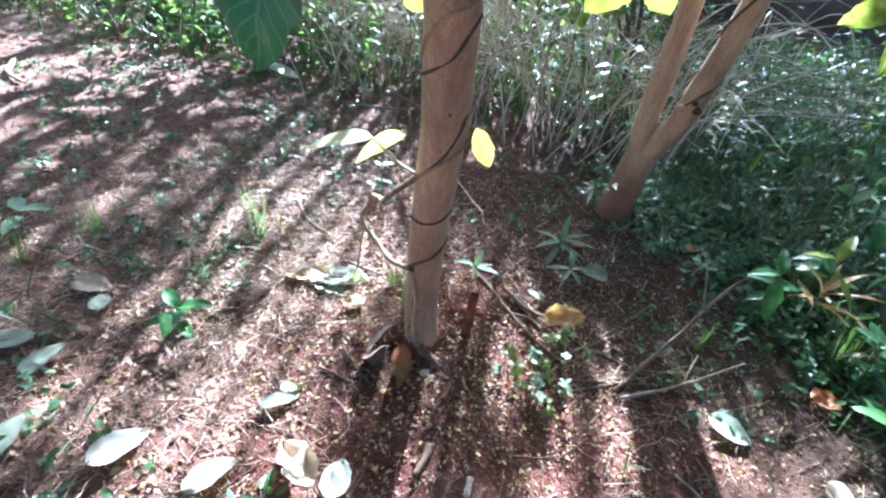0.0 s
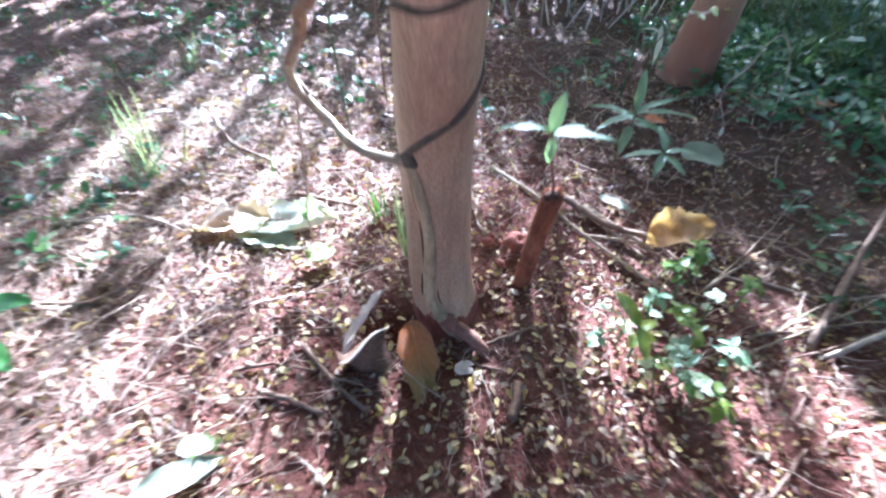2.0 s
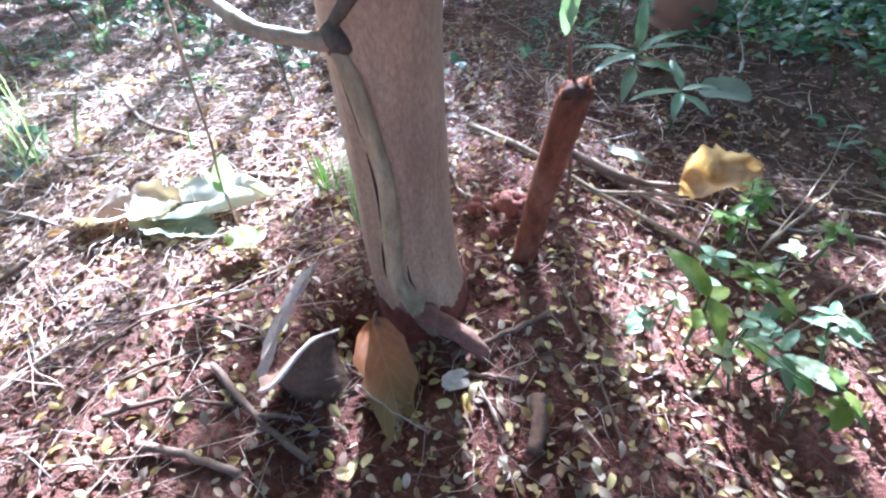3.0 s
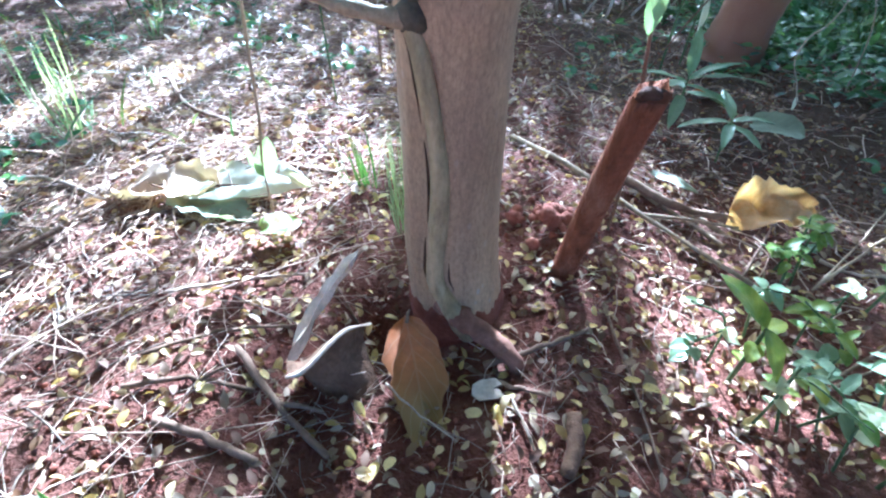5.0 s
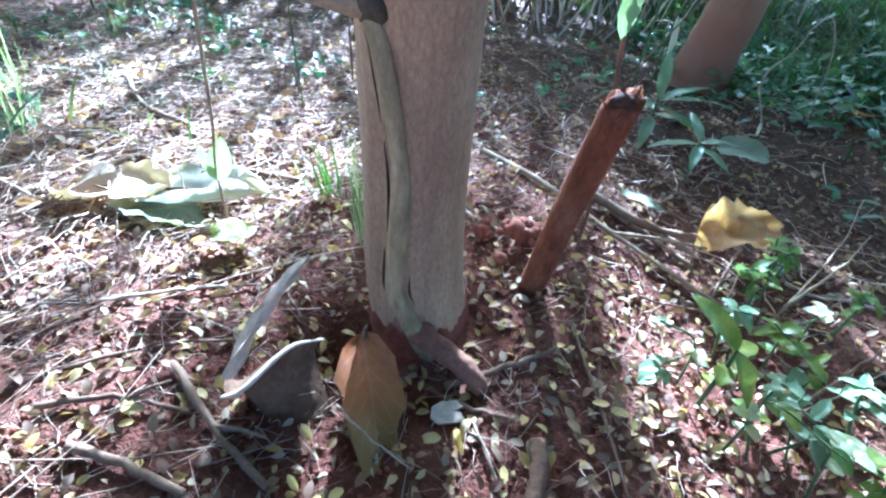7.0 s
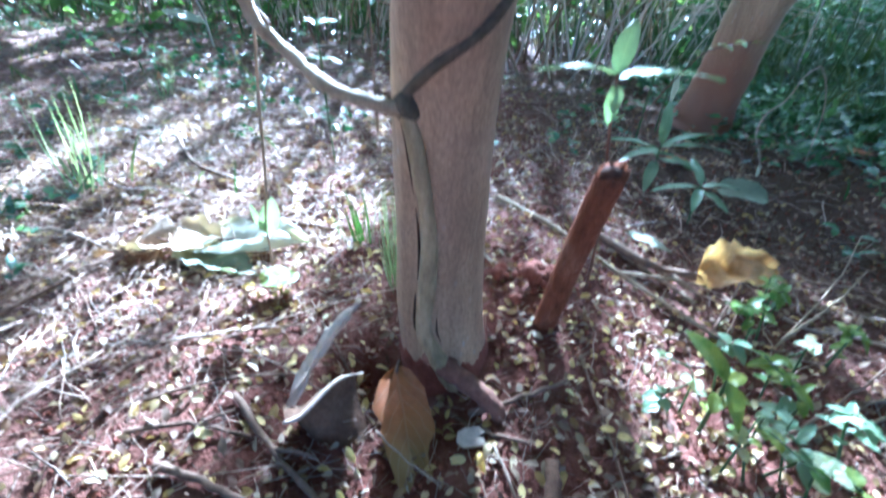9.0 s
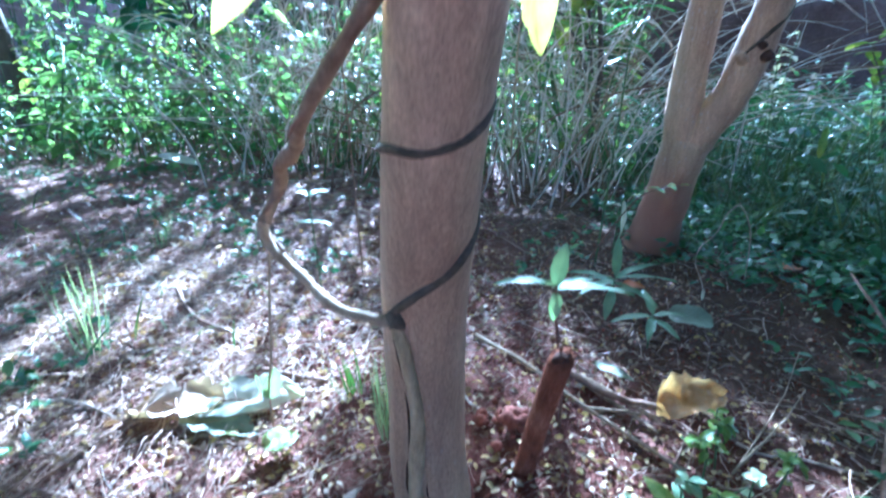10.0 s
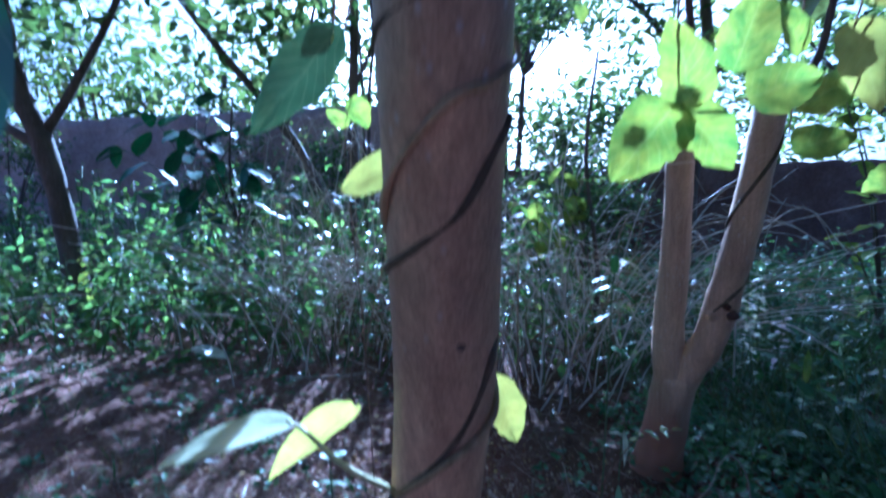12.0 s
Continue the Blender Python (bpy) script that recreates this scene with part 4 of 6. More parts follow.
twig([(-.52, -.09), (-.44, -.06), (-.40, .06)], .0036, .0022, TWIG, BROWN_T, .5)
twig([(.407, .034), (.52, .20, .03), (.66, .40, .07), (.74, .47, .10)], .0050, .0030, TWIG, "long brown twig leaning into weeds", .55)
twig([(.42, .02), (.55, .10, .02), (.70, .22, .02)], .0036, .0020, TWIG_PALE, PALE_T, .5)
twig([(.36, .14), (.46, .12), (.58, .16)], .0018, .0012, TWIG_PALE, PALE_T)
twig([(.52, -.12), (.60, -.16), (.70, -.12)], .0026, .0016, TWIG_PALE, PALE_T)
twig([(.44, -.18), (.52, -.20), (.60, -.28)], .0020, .0012, TWIG_PALE, PALE_T, .4)
twig([(.20, -.20), (.30, -.16), (.36, -.10)], .0018, .0012, TWIG, BROWN_T)
twig([(-.80, 1.22), (-.62, 1.25), (-.50, 1.30)], .0060, .0045, TWIG_PALE, "short grey stick at the weeds' edge")
twig([(-.78, 1.55), (-.60, 1.38, .03), (-.36, 1.25)], .0040, .0025, TWIG_PALE, PALE_T)
twig([(-2.31, .92), (-2.2, .80), (-2.05, .74)], .012, .008, TWIG_PALE, "short grey stick at the weeds' edge")
twig([(-.56, .40), (-.47, .31), (-.36, .27)], .0040, .0026, TWIG, BROWN_T)
for i in range(14):
    x, y, a, l = rng.uniform(-.9, .8), rng.uniform(-.45, 1.0), rng.uniform(0, 6.28), rng.uniform(.04, .13)
    if math.hypot(x + .02, y) < .12:
        continue
    twig([(x, y), (x + l * .5 * math.cos(a), y + l * .5 * math.sin(a)), (x + l * math.cos(a + .3), y + l * math.sin(a + .3))], rng.uniform(.0012, .0026), .001, TWIG if i % 2 else TWIG_PALE, BROWN_T if i % 2 else PALE_T)


# ---------------------------------------------------------------- small plants
def herb(name, label, category, stem, leaves, stem_mat, leaf_mat, r=.0018, group=""):
    """stem: points; leaves: (along 0..1, yaw, pitch, length, width)."""
    t = thing(name, label, category, group=group)
    line = spline(stem, 6)
    part("stem", tube(line, [r, r * .6], 7, .15), stem_mat, t)
    for i, (u, yaw, pitch, l, w) in enumerate(leaves):
        k = min(int(u * (len(line) - 1)), len(line) - 1)
        d = Vector((math.cos(radians(yaw)) * math.cos(radians(pitch)), math.sin(radians(yaw)) * math.cos(radians(pitch)), math.sin(radians(pitch))))
        part("leaf", moved(blade(l, w, .26, .28, .05, .85, 10, 4, i + stem[0][0] * 9, .14), aim(line[k], d)), leaf_mat, t)
    return t


def rooted(x, y, *rest):
    return [(x, y, gz(x, y) - .004), *rest]


herb("seedling", "silvery long-leaved seedling growing beside the stake", "plant", rooted(.112, .130, (.102, .080, .08), (.088, .026, .16), (.077, .000, .225), (.075, -.006, .248)),
     [(1, 178, 12, .046, .013), (1, 70, 68, .034, .013), (.99, -18, 22, .054, .013), (.95, -88, -40, .018, .009), (.90, -95, -65, .020, .009), (.97, 20, 25, .030, .010)], STEM_RED, LEAF_SILVER, .0016)
herb("seedling", "narrow-leaved silvery seedling in the shade", "plant", rooted(.226, .440, (.232, .450, .03), (.235, .458, .055)),
     [(1, 80, 60, .075, .017), (.95, -8, 18, .095, .017), (.95, 25, 25, .085, .016), (.9, 160, 14, .080, .017), (.85, 210, 4, .075, .017), (.8, -40, 2, .080, .016), (.7, 120, 5, .065, .016), (.6, 0, -5, .080, .016), (.5, 250, -10, .065, .018)], STEM, LEAF_SILVER, .0018)
herb("seedling", "narrow-leaved silvery seedling in the shade", "plant", rooted(.274, .358, (.275, .361, .02), (.276, .363, .034)),
     [(1, 100, 40, .050, .014), (.95, 10, 12, .055, .014), (.9, 190, 8, .065, .016), (.8, 250, 0, .055, .014), (.7, -50, 0, .050, .014)], STEM, LEAF_SILVER, .0016)
herb("arching_sprig", "thin arching sprig with a pale tip", "sprig", rooted(.52, .60, (.50, .58, .10), (.455, .545, .165), (.423, .520, .156), (.413, .510, .139), (.400, .500, .122), (.378, .490, .104), (.371, .480, .078), (.381, .470, .053), (.388, .460, .028)),
     [(.97, -80, -70, .020, .006), (.4, 30, 20, .014, .006)], TWIG_PALE, LEAF_PALE, .0012)
herb("seedling", "slender seedling with two pale leaves", "plant", rooted(-.265, .372, (-.268, .368, .08), (-.270, .365, .163), (-.272, .366, .215)),
     [(.72, 170, 5, .030, .011), (.72, 10, 8, .030, .011), (.97, 40, 20, .032, .020), (.97, 170, 30, .022, .012)], STEM, LEAF_SILVER, .0014)
herb("weed", "bright green broad-leaved weed in sunlight", "plant", rooted(.198, -.018, (.195, -.028, .03), (.190, -.036, .052)),
     [(1, 122, 30, .044, .018), (1, -58, -38, .036, .016), (.8, 40, 10, .026, .013), (.6, -20, 5, .020, .013), (.5, -120, 0, .018, .013), (.3, 80, 0, .018, .012)], STEM, LEAF_LIME, .0018)
q = np.random.RandomState(23)
for x, y, h, n in ((.285, .110, .045, 12), (.262, .085, .03, 8), (.240, -.045, .022, 9), (.262, .000, .034, 11), (.225, .035, .03, 9), (.300, -.030, .024, 9), (.275, -.085, .02, 8), (.330, .075, .03, 8)):
    ln = [(q.uniform(.3, 1), q.uniform(0, 360), q.uniform(-25, 35), q.uniform(.010, .024), q.uniform(.006, .012)) for _ in range(n + 3)]
    herb("weed", "low small-leaved creeping weed in sunlight", "plant", rooted(x, y, (x + q.normal(0, .008), y + q.normal(0, .008), h * .6), (x + q.normal(0, .016), y + q.normal(0, .016), h)), ln, STEM, LEAF_LIME if n != 9 else LEAF_SILVER, .0013, "creeping weeds beside the trunk")
for i, (x, y) in enumerate(((.168, -.008), (.184, -.006), (.265, .035), (.238, -.020), (.202, -.058), (.223, -.056), (.250, -.055), (.252, -.078), (.276, .130), (.300, .135), (.29, .05))):
    h = .016 + .012 * (i % 3)
    ln = []
    for k in range(5 + i % 4):
        l = q.uniform(.009, .016)
        ln.append((q.uniform(.3, 1), q.uniform(0, 360), q.uniform(-10, 30), l, l * q.uniform(.68, .85)))
    herb("weed", "low round-leaved pale creeping weed in sunlight", "plant", rooted(x, y, (x + q.normal(0, .006), y + q.normal(0, .006), h * .6), (x + q.normal(0, .012), y + q.normal(0, .012), h)), ln, STEM, (LEAF_SILVER, LEAF_WHITISH, LEAF_LIME)[i % 3], .0011, "creeping weeds beside the trunk")
herb("weed", "pale green spreading weed on sunlit soil", "plant", rooted(-.518, -.160, (-.516, -.158, .03), (-.512, -.154, .06)),
     [(1, 20, 20, .075, .032), (1, 150, 15, .070, .030), (.9, -70, 10, .070, .034), (.7, 80, 8, .060, .028), (.6, 220, 5, .065, .030), (.4, -20, 0, .055, .026), (.5, 110, 0, .05, .024)], STEM, LEAF_GREEN, .002)
herb("weed", "pale green spreading weed on shaded soil", "plant", rooted(-1.06, -.05, (-1.06, -.05, .04), (-1.05, -.04, .09)),
     [(1, 20, 20, .075, .035), (1, 150, 15, .070, .035), (.9, -70, 10, .070, .034), (.6, 220, 5, .065, .030)], STEM, LEAF_SILVER, .002)
herb("weed", "broad-leaved weed growing at the clearing's edge", "plant", rooted(.76, .40, (.755, .39, .08), (.74, .38, .15)),
     [(1, 200, 10, .085, .030), (1, 80, 40, .075, .030), (.9, -95, -50, .095, .040), (.8, 150, 0, .060, .026), (.7, 20, 10, .070, .030), (.5, 190, -10, .060, .026)], STEM, LEAF_GREEN, .0024)
herb("weed", "broad-leaved weed growing at the clearing's edge", "plant", rooted(.88, .46, (.88, .45, .10), (.86, .43, .19)),
     [(1, 200, 25, .10, .022), (1, 60, 40, .09, .028), (.9, -60, -20, .10, .024), (.7, 150, 0, .07, .026), (.6, 10, 10, .08, .03)], STEM, LEAF_LIME, .0024)
herb("flowering_sprig", "sprig with tiny pale leaves beside the forked trunk", "sprig", rooted(.20, .60, (.235, .585, .08), (.285, .575, .165), (.33, .58, .185), (.36, .585, .19)),
     [(u, a, 10, .022, .010) for u, a in ((.5, 60), (.55, 200), (.62, 100), (.7, -60), (.74, 150), (.8, 40), (.86, -80), (.92, 120), (1, 10))], STEM_RED, LEAF_LIME, .0014)
herb("weed", "upright weed with drooping pale leaves in the shade", "plant", rooted(.235, .64, (.240, .635, .15), (.244, .628, .32), (.246, .624, .45), (.25, .62, .50)),
     [(1, 80, 60, .050, .018), (.98, -15, 5, .060, .018), (.96, 190, 0, .050, .016), (.86, -30, -20, .055, .018), (.84, 170, -10, .045, .015), (.72, 10, -15, .05, .016), (.70, 200, -10, .05, .016), (.55, -40, -10, .045, .016), (.5, 150, -10, .04, .016)], STEM, LEAF_GREEN, .002)
herb("grass", "single broad lime blade standing in weeds", "grass", rooted(.735, .86, (.738, .855, .14), (.74, .85, .20)), [(1, 60, 65, .085, .017)], STEM, LEAF_LIME, .0016)


def tuft(x, y, n, length, label, mat, spread=.5, seed=1, lean=(0, 0), width=.0028):
    r = np.random.RandomState(seed)
    t = thing("grass_tuft", label, "grass", (x, y, gz(x, y) - .004))
    for i in range(n):
        a, l, s = r.uniform(0, 6.28), length * r.uniform(.55, 1.15), spread * r.uniform(.2, 1.2)
        d = Vector((math.cos(a) * s + lean[0], math.sin(a) * s + lean[1], 1))
        part("blade", moved(blade(l, width * r.uniform(.7, 1.2), .35 * s + .08, .5, .0, .35, 7, 2, i), aim((r.normal(0, .006), r.normal(0, .006), 0), d, (math.cos(a), math.sin(a), -.3))), mat, t)
    return t


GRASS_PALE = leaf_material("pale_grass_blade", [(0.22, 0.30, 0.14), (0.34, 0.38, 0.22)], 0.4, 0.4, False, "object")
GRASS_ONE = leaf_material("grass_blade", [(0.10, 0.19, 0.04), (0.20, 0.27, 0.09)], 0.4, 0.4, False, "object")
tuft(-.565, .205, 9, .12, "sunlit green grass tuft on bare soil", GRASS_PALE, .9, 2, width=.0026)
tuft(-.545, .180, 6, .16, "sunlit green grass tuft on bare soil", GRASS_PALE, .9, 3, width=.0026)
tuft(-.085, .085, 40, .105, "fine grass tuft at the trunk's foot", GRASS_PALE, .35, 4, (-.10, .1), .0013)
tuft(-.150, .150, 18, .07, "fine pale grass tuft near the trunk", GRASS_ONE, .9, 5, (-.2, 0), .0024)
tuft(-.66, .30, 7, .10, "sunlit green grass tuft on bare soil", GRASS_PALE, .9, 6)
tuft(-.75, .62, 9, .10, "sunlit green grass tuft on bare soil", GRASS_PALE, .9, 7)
tuft(-.205, -.215, 6, .035, "small green sprout on the soil", GRASS_ONE, .8, 8)
tuft(-.95, .05, 14, .12, "green grass tuft at the clearing's edge", GRASS_ONE, .9, 9)
tuft(-1.0, -.12, 14, .13, "green grass tuft at the clearing's edge", GRASS_ONE, .9, 10)
tuft(.60, .25, 12, .10, "thin pale grass tuft among twigs", GRASS_ONE, 1.1, 11)
tuft(.55, .13, 10, .09, "thin pale grass tuft among twigs", GRASS_ONE, 1.2, 12)
tuft(.92, .30, 22, .20, "arching green grass tuft at the clearing's edge", GRASS_ONE, .8, 13, (-.2, -.1), .006)
tuft(1.05, .05, 22, .20, "arching green grass tuft at the clearing's edge", GRASS_ONE, .8, 14, (-.2, 0), .006)
tuft(.98, -.20, 22, .16, "arching green grass tuft at the clearing's edge", GRASS_ONE, .9, 15, (-.2, 0), .006)

# ---------------------------------------------------------------- hanging shoots near the path
def over_leaves(leaves, n, seed):
    """Unattached leaves added up the sun's ray from a shoot's lower ones, to throw shade on them."""
    q = np.random.RandomState(seed)
    out = []
    for i in range(n):
        b = Vector(leaves[i % len(leaves)][0]).lerp(Vector(leaves[i % len(leaves)][1]), q.uniform(.2, 1)) + SUN_DIR * q.uniform(.25, .9)
        out.append((b, b + Vector((q.normal(), q.normal(), q.normal() * .5)).normalized() * .05, (q.normal() * .4, -.6, .6), .03))
    return out


def shoot(label, stem, leaves, mat, extra=0, r=.0022):
    t = thing("hanging_shoot", label, "shoot")
    part("stem", tube(spline(stem, 5), [r, r * .6], 7, .1), TWIG, t)
    for i, (base, tip, up, w) in enumerate(leaves + over_leaves(leaves, extra, 3)):
        b, e = Vector(base), Vector(tip)
        part("leaf", moved(blade((e - b).length * 1.05, w, .06, .18, .07, .6, 14, 8, i * 3.1 + base[0], .22), aim(b, e - b, up)), mat, t)
    return t


shoot("leafy lime shoot hanging before the forked tree", [(.30, .25, 2.2), (.28, .20, 1.6), (.235, .165, 1.05), (.224, .160, .86), (.226, .160, .757), (.262, .178, .752), (.306, .19, .762)],
      [((.225, .160, .756), (.160, .143, .678), (0, -.9, .3), .074), ((.242, .160, .748), (.216, .150, .838), (.2, -.9, .1), .066), ((.234, .165, .751), (.283, .160, .688), (.1, -.9, .3), .066),
       ((.306, .190, .760), (.377, .188, .786), (0, -.9, .4), .066), ((.290, .19, .79), (.320, .185, .88), (0, -.9, .2), .06)], LEAF_LIME, 2)
shoot("leafy lime shoot hanging at the clearing's edge", [(.60, .5, 2.3), (.52, .42, 1.5), (.47, .41, .95), (.455, .405, .74)],
      [((.458, .402, .722), (.538, .395, .742), (0, -.8, .5), .062), ((.462, .405, .78), (.55, .40, .83), (0, -.8, .4), .06), ((.465, .40, .86), (.42, .37, .92), (0, -.8, .4), .06)], LEAF_LIME, 5)
shoot("yellowing shoot hanging at the clearing's edge", [(.62, .4, 2.2), (.54, .32, 1.4), (.485, .30, .95), (.470, .298, .86)],
      [((.470, .298, .87), (.50, .29, .76), (-.3, -.9, .1), .06), ((.478, .30, .92), (.56, .29, .86), (0, -.9, .3), .06), ((.485, .30, .95), (.42, .28, .90), (0, -.9, .3), .055)], LEAF_YELLOW)
shoot("green leafy shoot reaching in from the weeds", [(1.3, .75, .0), (1.1, .70, .45), (.85, .62, .66), (.74, .60, .70)],
      [((.76, .60, .70), (.67, .58, .66), (0, -.8, .5), .06), ((.82, .61, .67), (.78, .55, .58), (0, -.8, .5), .06), ((.88, .62, .64), (.84, .58, .74), (0, -.8, .5), .06), ((.95, .65, .58), (.90, .57, .52), (0, -.8, .5), .06), ((1.0, .66, .54), (.98, .60, .66), (0, -.8, .5), .06)], LEAF_LIME)
shoot("dark green shoot hanging high over the path", [(-.35, -.20, 2.3), (-.27, -.22, 1.3), (-.19, -.235, .85), (-.150, -.245, .775)],
      [((-.150, -.245, .778), (-.172, -.248, .632), (-.1, -.9, .4), .125)], LEAF_DEEP)
shoot("shaded green shoot hanging beside the trunk", [(-.05, .3, 2.0), (-.07, .16, 1.3), (-.09, .10, .95), (-.118, .10, .835)],
      [((-.120, .10, .838), (-.230, .10, .738), (.3, -.9, .2), .062), ((-.10, .10, .89), (-.16, .12, .93), (0, -.8, .5), .05)], LEAF_DULL)
shoot("small yellowing leaf pair beside a dull green shoot", [(-.09, .16, 1.5), (-.11, .12, 1.1), (-.128, .102, .87), (-.131, .10, .836)],
      [((-.131, .10, .836), (-.166, .10, .814), (.2, -.9, .2), .030)], LEAF_YELLOW)
shoot("thin lime shoot rising behind the trunk", [(-.24, .52, gz(-.24, .52)), (-.25, .51, .4), (-.27, .50, .75), (-.253, .50, .853)],
      [((-.253, .5, .853), (-.224, .5, .797), (.2, -.9, .2), .045), ((-.262, .5, .80), (-.30, .49, .83), (.2, -.9, .2), .03)], LEAF_LIME, 0, .0016)
# flowering sprigs beside the forked tree
for x, y, tip_, a0 in ((.60, .83, (.57, .78, .43), 0), (.64, .86, (.66, .80, .38), 90), (.57, .88, (.62, .82, .46), 200)):
    herb("flowering_sprig", "weed tipped with tiny pale sunlit flowers", "sprig", rooted(x, y, (x + .01, y - .02, .15), (tip_[0] * .7 + x * .3, tip_[1], .32), tip_),
         [(u, a0 + 137 * i, 20 - 30 * (i % 2), .026 - .010 * (i % 3 == 0), .011) for i, u in enumerate(np.linspace(.55, 1, 14))], STEM, FLOWER if a0 == 90 else LEAF_PALE, .0016)
# broad lime leaves on a low shrub behind the trunk
herb("sapling", "broad lime-leaved sapling sunlit behind the trunk", "sapling", rooted(.14, 1.20, (.13, 1.20, .3), (.115, 1.20, .55), (.11, 1.20, .68)),
     [(1, 150, 20, .07, .045), (1, -10, -30, .08, .05), (.95, 40, 10, .07, .045), (.9, -100, -50, .08, .05), (.85, 10, -45, .085, .05), (.8, 170, -30, .07, .045), (.7, -20, -50, .085, .05), (.65, -70, -40, .07, .045)], STEM, LEAF_LIME, .003)

herb("weed", "pale drooping leaf on a stem beside the forked trunk", "plant", rooted(.286, .72, (.288, .71, .08), (.290, .70, .128)), [(1, -60, -72, .080, .016), (.9, 150, 10, .035, .012)], STEM, LEAF_PALE, .0016)
# heap of sunlit straw and thin stems at the clearing's edge
q = np.random.RandomState(41)
for i in range(10):
    x0, y0 = .36 + .06 * q.normal(), .03 + .06 * q.normal()
    dx, dy = .24 + .06 * q.normal(), .16 + .07 * q.normal()
    twig([(x0, y0), (x0 + dx * .5, y0 + dy * .45, .006 + .01 * q.rand()), (x0 + dx, y0 + dy, .008 + .014 * q.rand())], .0014 * q.uniform(.6, 1.4), .0007, VINE_PALE if i % 3 else TWIG, PALE_T if i % 3 else BROWN_T)

# low broad-leaved weeds, dry curled leaves and a sunlit bush at the clearing's shaded edge
q = np.random.RandomState(71)
for x, y, h in ((.92, .22, .15), (.90, .05, .13), (1.02, .36, .18), (.88, .50, .17), (1.05, -.08, .14), (.98, .62, .22), (1.12, .18, .2)):
    ln = [(u, q.uniform(0, 360), q.uniform(-30, 35), q.uniform(.05, .085), q.uniform(.026, .042)) for u in np.linspace(.35, 1, 9)]
    herb("weed", "broad-leaved dark green weed at the shaded edge", "plant", rooted(x, y, (x + q.normal(0, .01), y, h * .6), (x - .02 + q.normal(0, .02), y - .01, h)), ln, STEM, LEAF_GREEN, .0022, "broad-leaved weeds at the shaded edge")
herb("dry_weed", "weed with long arching yellowed and dry leaves", "plant", rooted(.87, .42, (.865, .415, .06), (.86, .41, .11)),
     [(1, 150, 55, .085, .014), (1, 20, 50, .10, .016), (.95, -20, 35, .12, .016), (.9, 60, 45, .11, .014), (.8, 200, 20, .08, .014), (.7, -60, 15, .09, .014), (.6, -10, 10, .11, .015), (.5, 100, 20, .09, .014), (.9, 260, 40, .07, .013)], TWIG_PALE, LEAF_OCHRE, .002)
herb("dry_weed", "weed with long arching yellowed and dry leaves", "plant", rooted(.95, .28, (.945, .275, .05), (.94, .27, .08)),
     [(1, 130, 45, .07, .013), (1, 10, 45, .09, .014), (.9, -30, 30, .10, .014), (.8, 70, 30, .09, .013), (.6, 200, 15, .08, .013), (.7, -80, 10, .08, .013)], TWIG_PALE, LEAF_TAN, .002)

# ---------------------------------------------------------------- trees behind
def back_tree(label, line, radii, limbs_, crowns, per=220, spread=.4, size=.10, seed=1, mat=None):
    t = thing("tree", label, "tree", group="trees behind the clearing")
    part("trunk", tube(spline(line, 6), radii, 12, .12, seed), mat or BARK_DARK, t)
    for l, r0 in limbs_:
        part("limb", tube(spline(l, 5), [r0, r0 * .4], 8, .12, seed), mat or BARK_DARK, t)
    stuff_part("crown", [crown_leaves(crowns, per, spread, size, seed)], CANOPY, t, "airy green crown with gaps of sky")
    return t


back_tree("dark leaning tree with a stubbed fork", [(-2.44, 2.0, -.05), (-2.50, 2.0, .36), (-2.54, 2.0, .69), (-2.63, 2.0, 1.07), (-2.73, 2.0, 1.33), (-2.8, 2.0, 2.0), (-2.7, 2.1, 3.0)], [.075, .06, .055, .06, .05, .04, .02],
          [([(-2.60, 2.0, 1.0), (-2.85, 2.0, 1.12), (-3.2, 2.05, 1.35), (-3.6, 2.1, 2.0)], .04), ([(-2.62, 2.0, 1.05), (-2.45, 2.05, 1.3), (-2.2, 2.2, 1.9), (-2.0, 2.3, 2.6)], .03)],
          [((-2.8, 2.0, 2.0), 1.0), ((-3.4, 2.1, 1.9), .9), ((-2.7, 2.1, 3.0), 1.2), ((-2.1, 2.3, 2.5), .9)], 330, .36, .11, 21)
back_tree("slanting thin tree before the wall", [(-1.2, 3.0, -.05), (-1.35, 3.0, .6), (-1.65, 3.0, 1.2), (-2.1, 3.0, 1.75), (-2.6, 3.0, 2.4)], [.045, .04, .036, .03, .02],
          [([(-1.65, 3.0, 1.2), (-1.5, 3.05, 1.7), (-1.35, 3.1, 2.3)], .022)], [((-2.4, 3.0, 2.3), 1.1), ((-1.4, 3.1, 2.2), .9), ((-1.8, 3.0, 1.9), .7)], 330, .34, .11, 22)
back_tree("thin upright tree before the wall", [(-1.22, 3.3, -.05), (-1.24, 3.3, .9), (-1.20, 3.3, 1.8), (-1.15, 3.3, 2.8)], [.05, .042, .035, .02],
          [([(-1.22, 3.3, 1.5), (-1.0, 3.3, 2.0), (-.95, 3.3, 2.9)], .02)], [((-1.15, 3.3, 3.3), 1.0), ((-1.7, 3.3, 2.1), .6)], 330, .34, .11, 23)
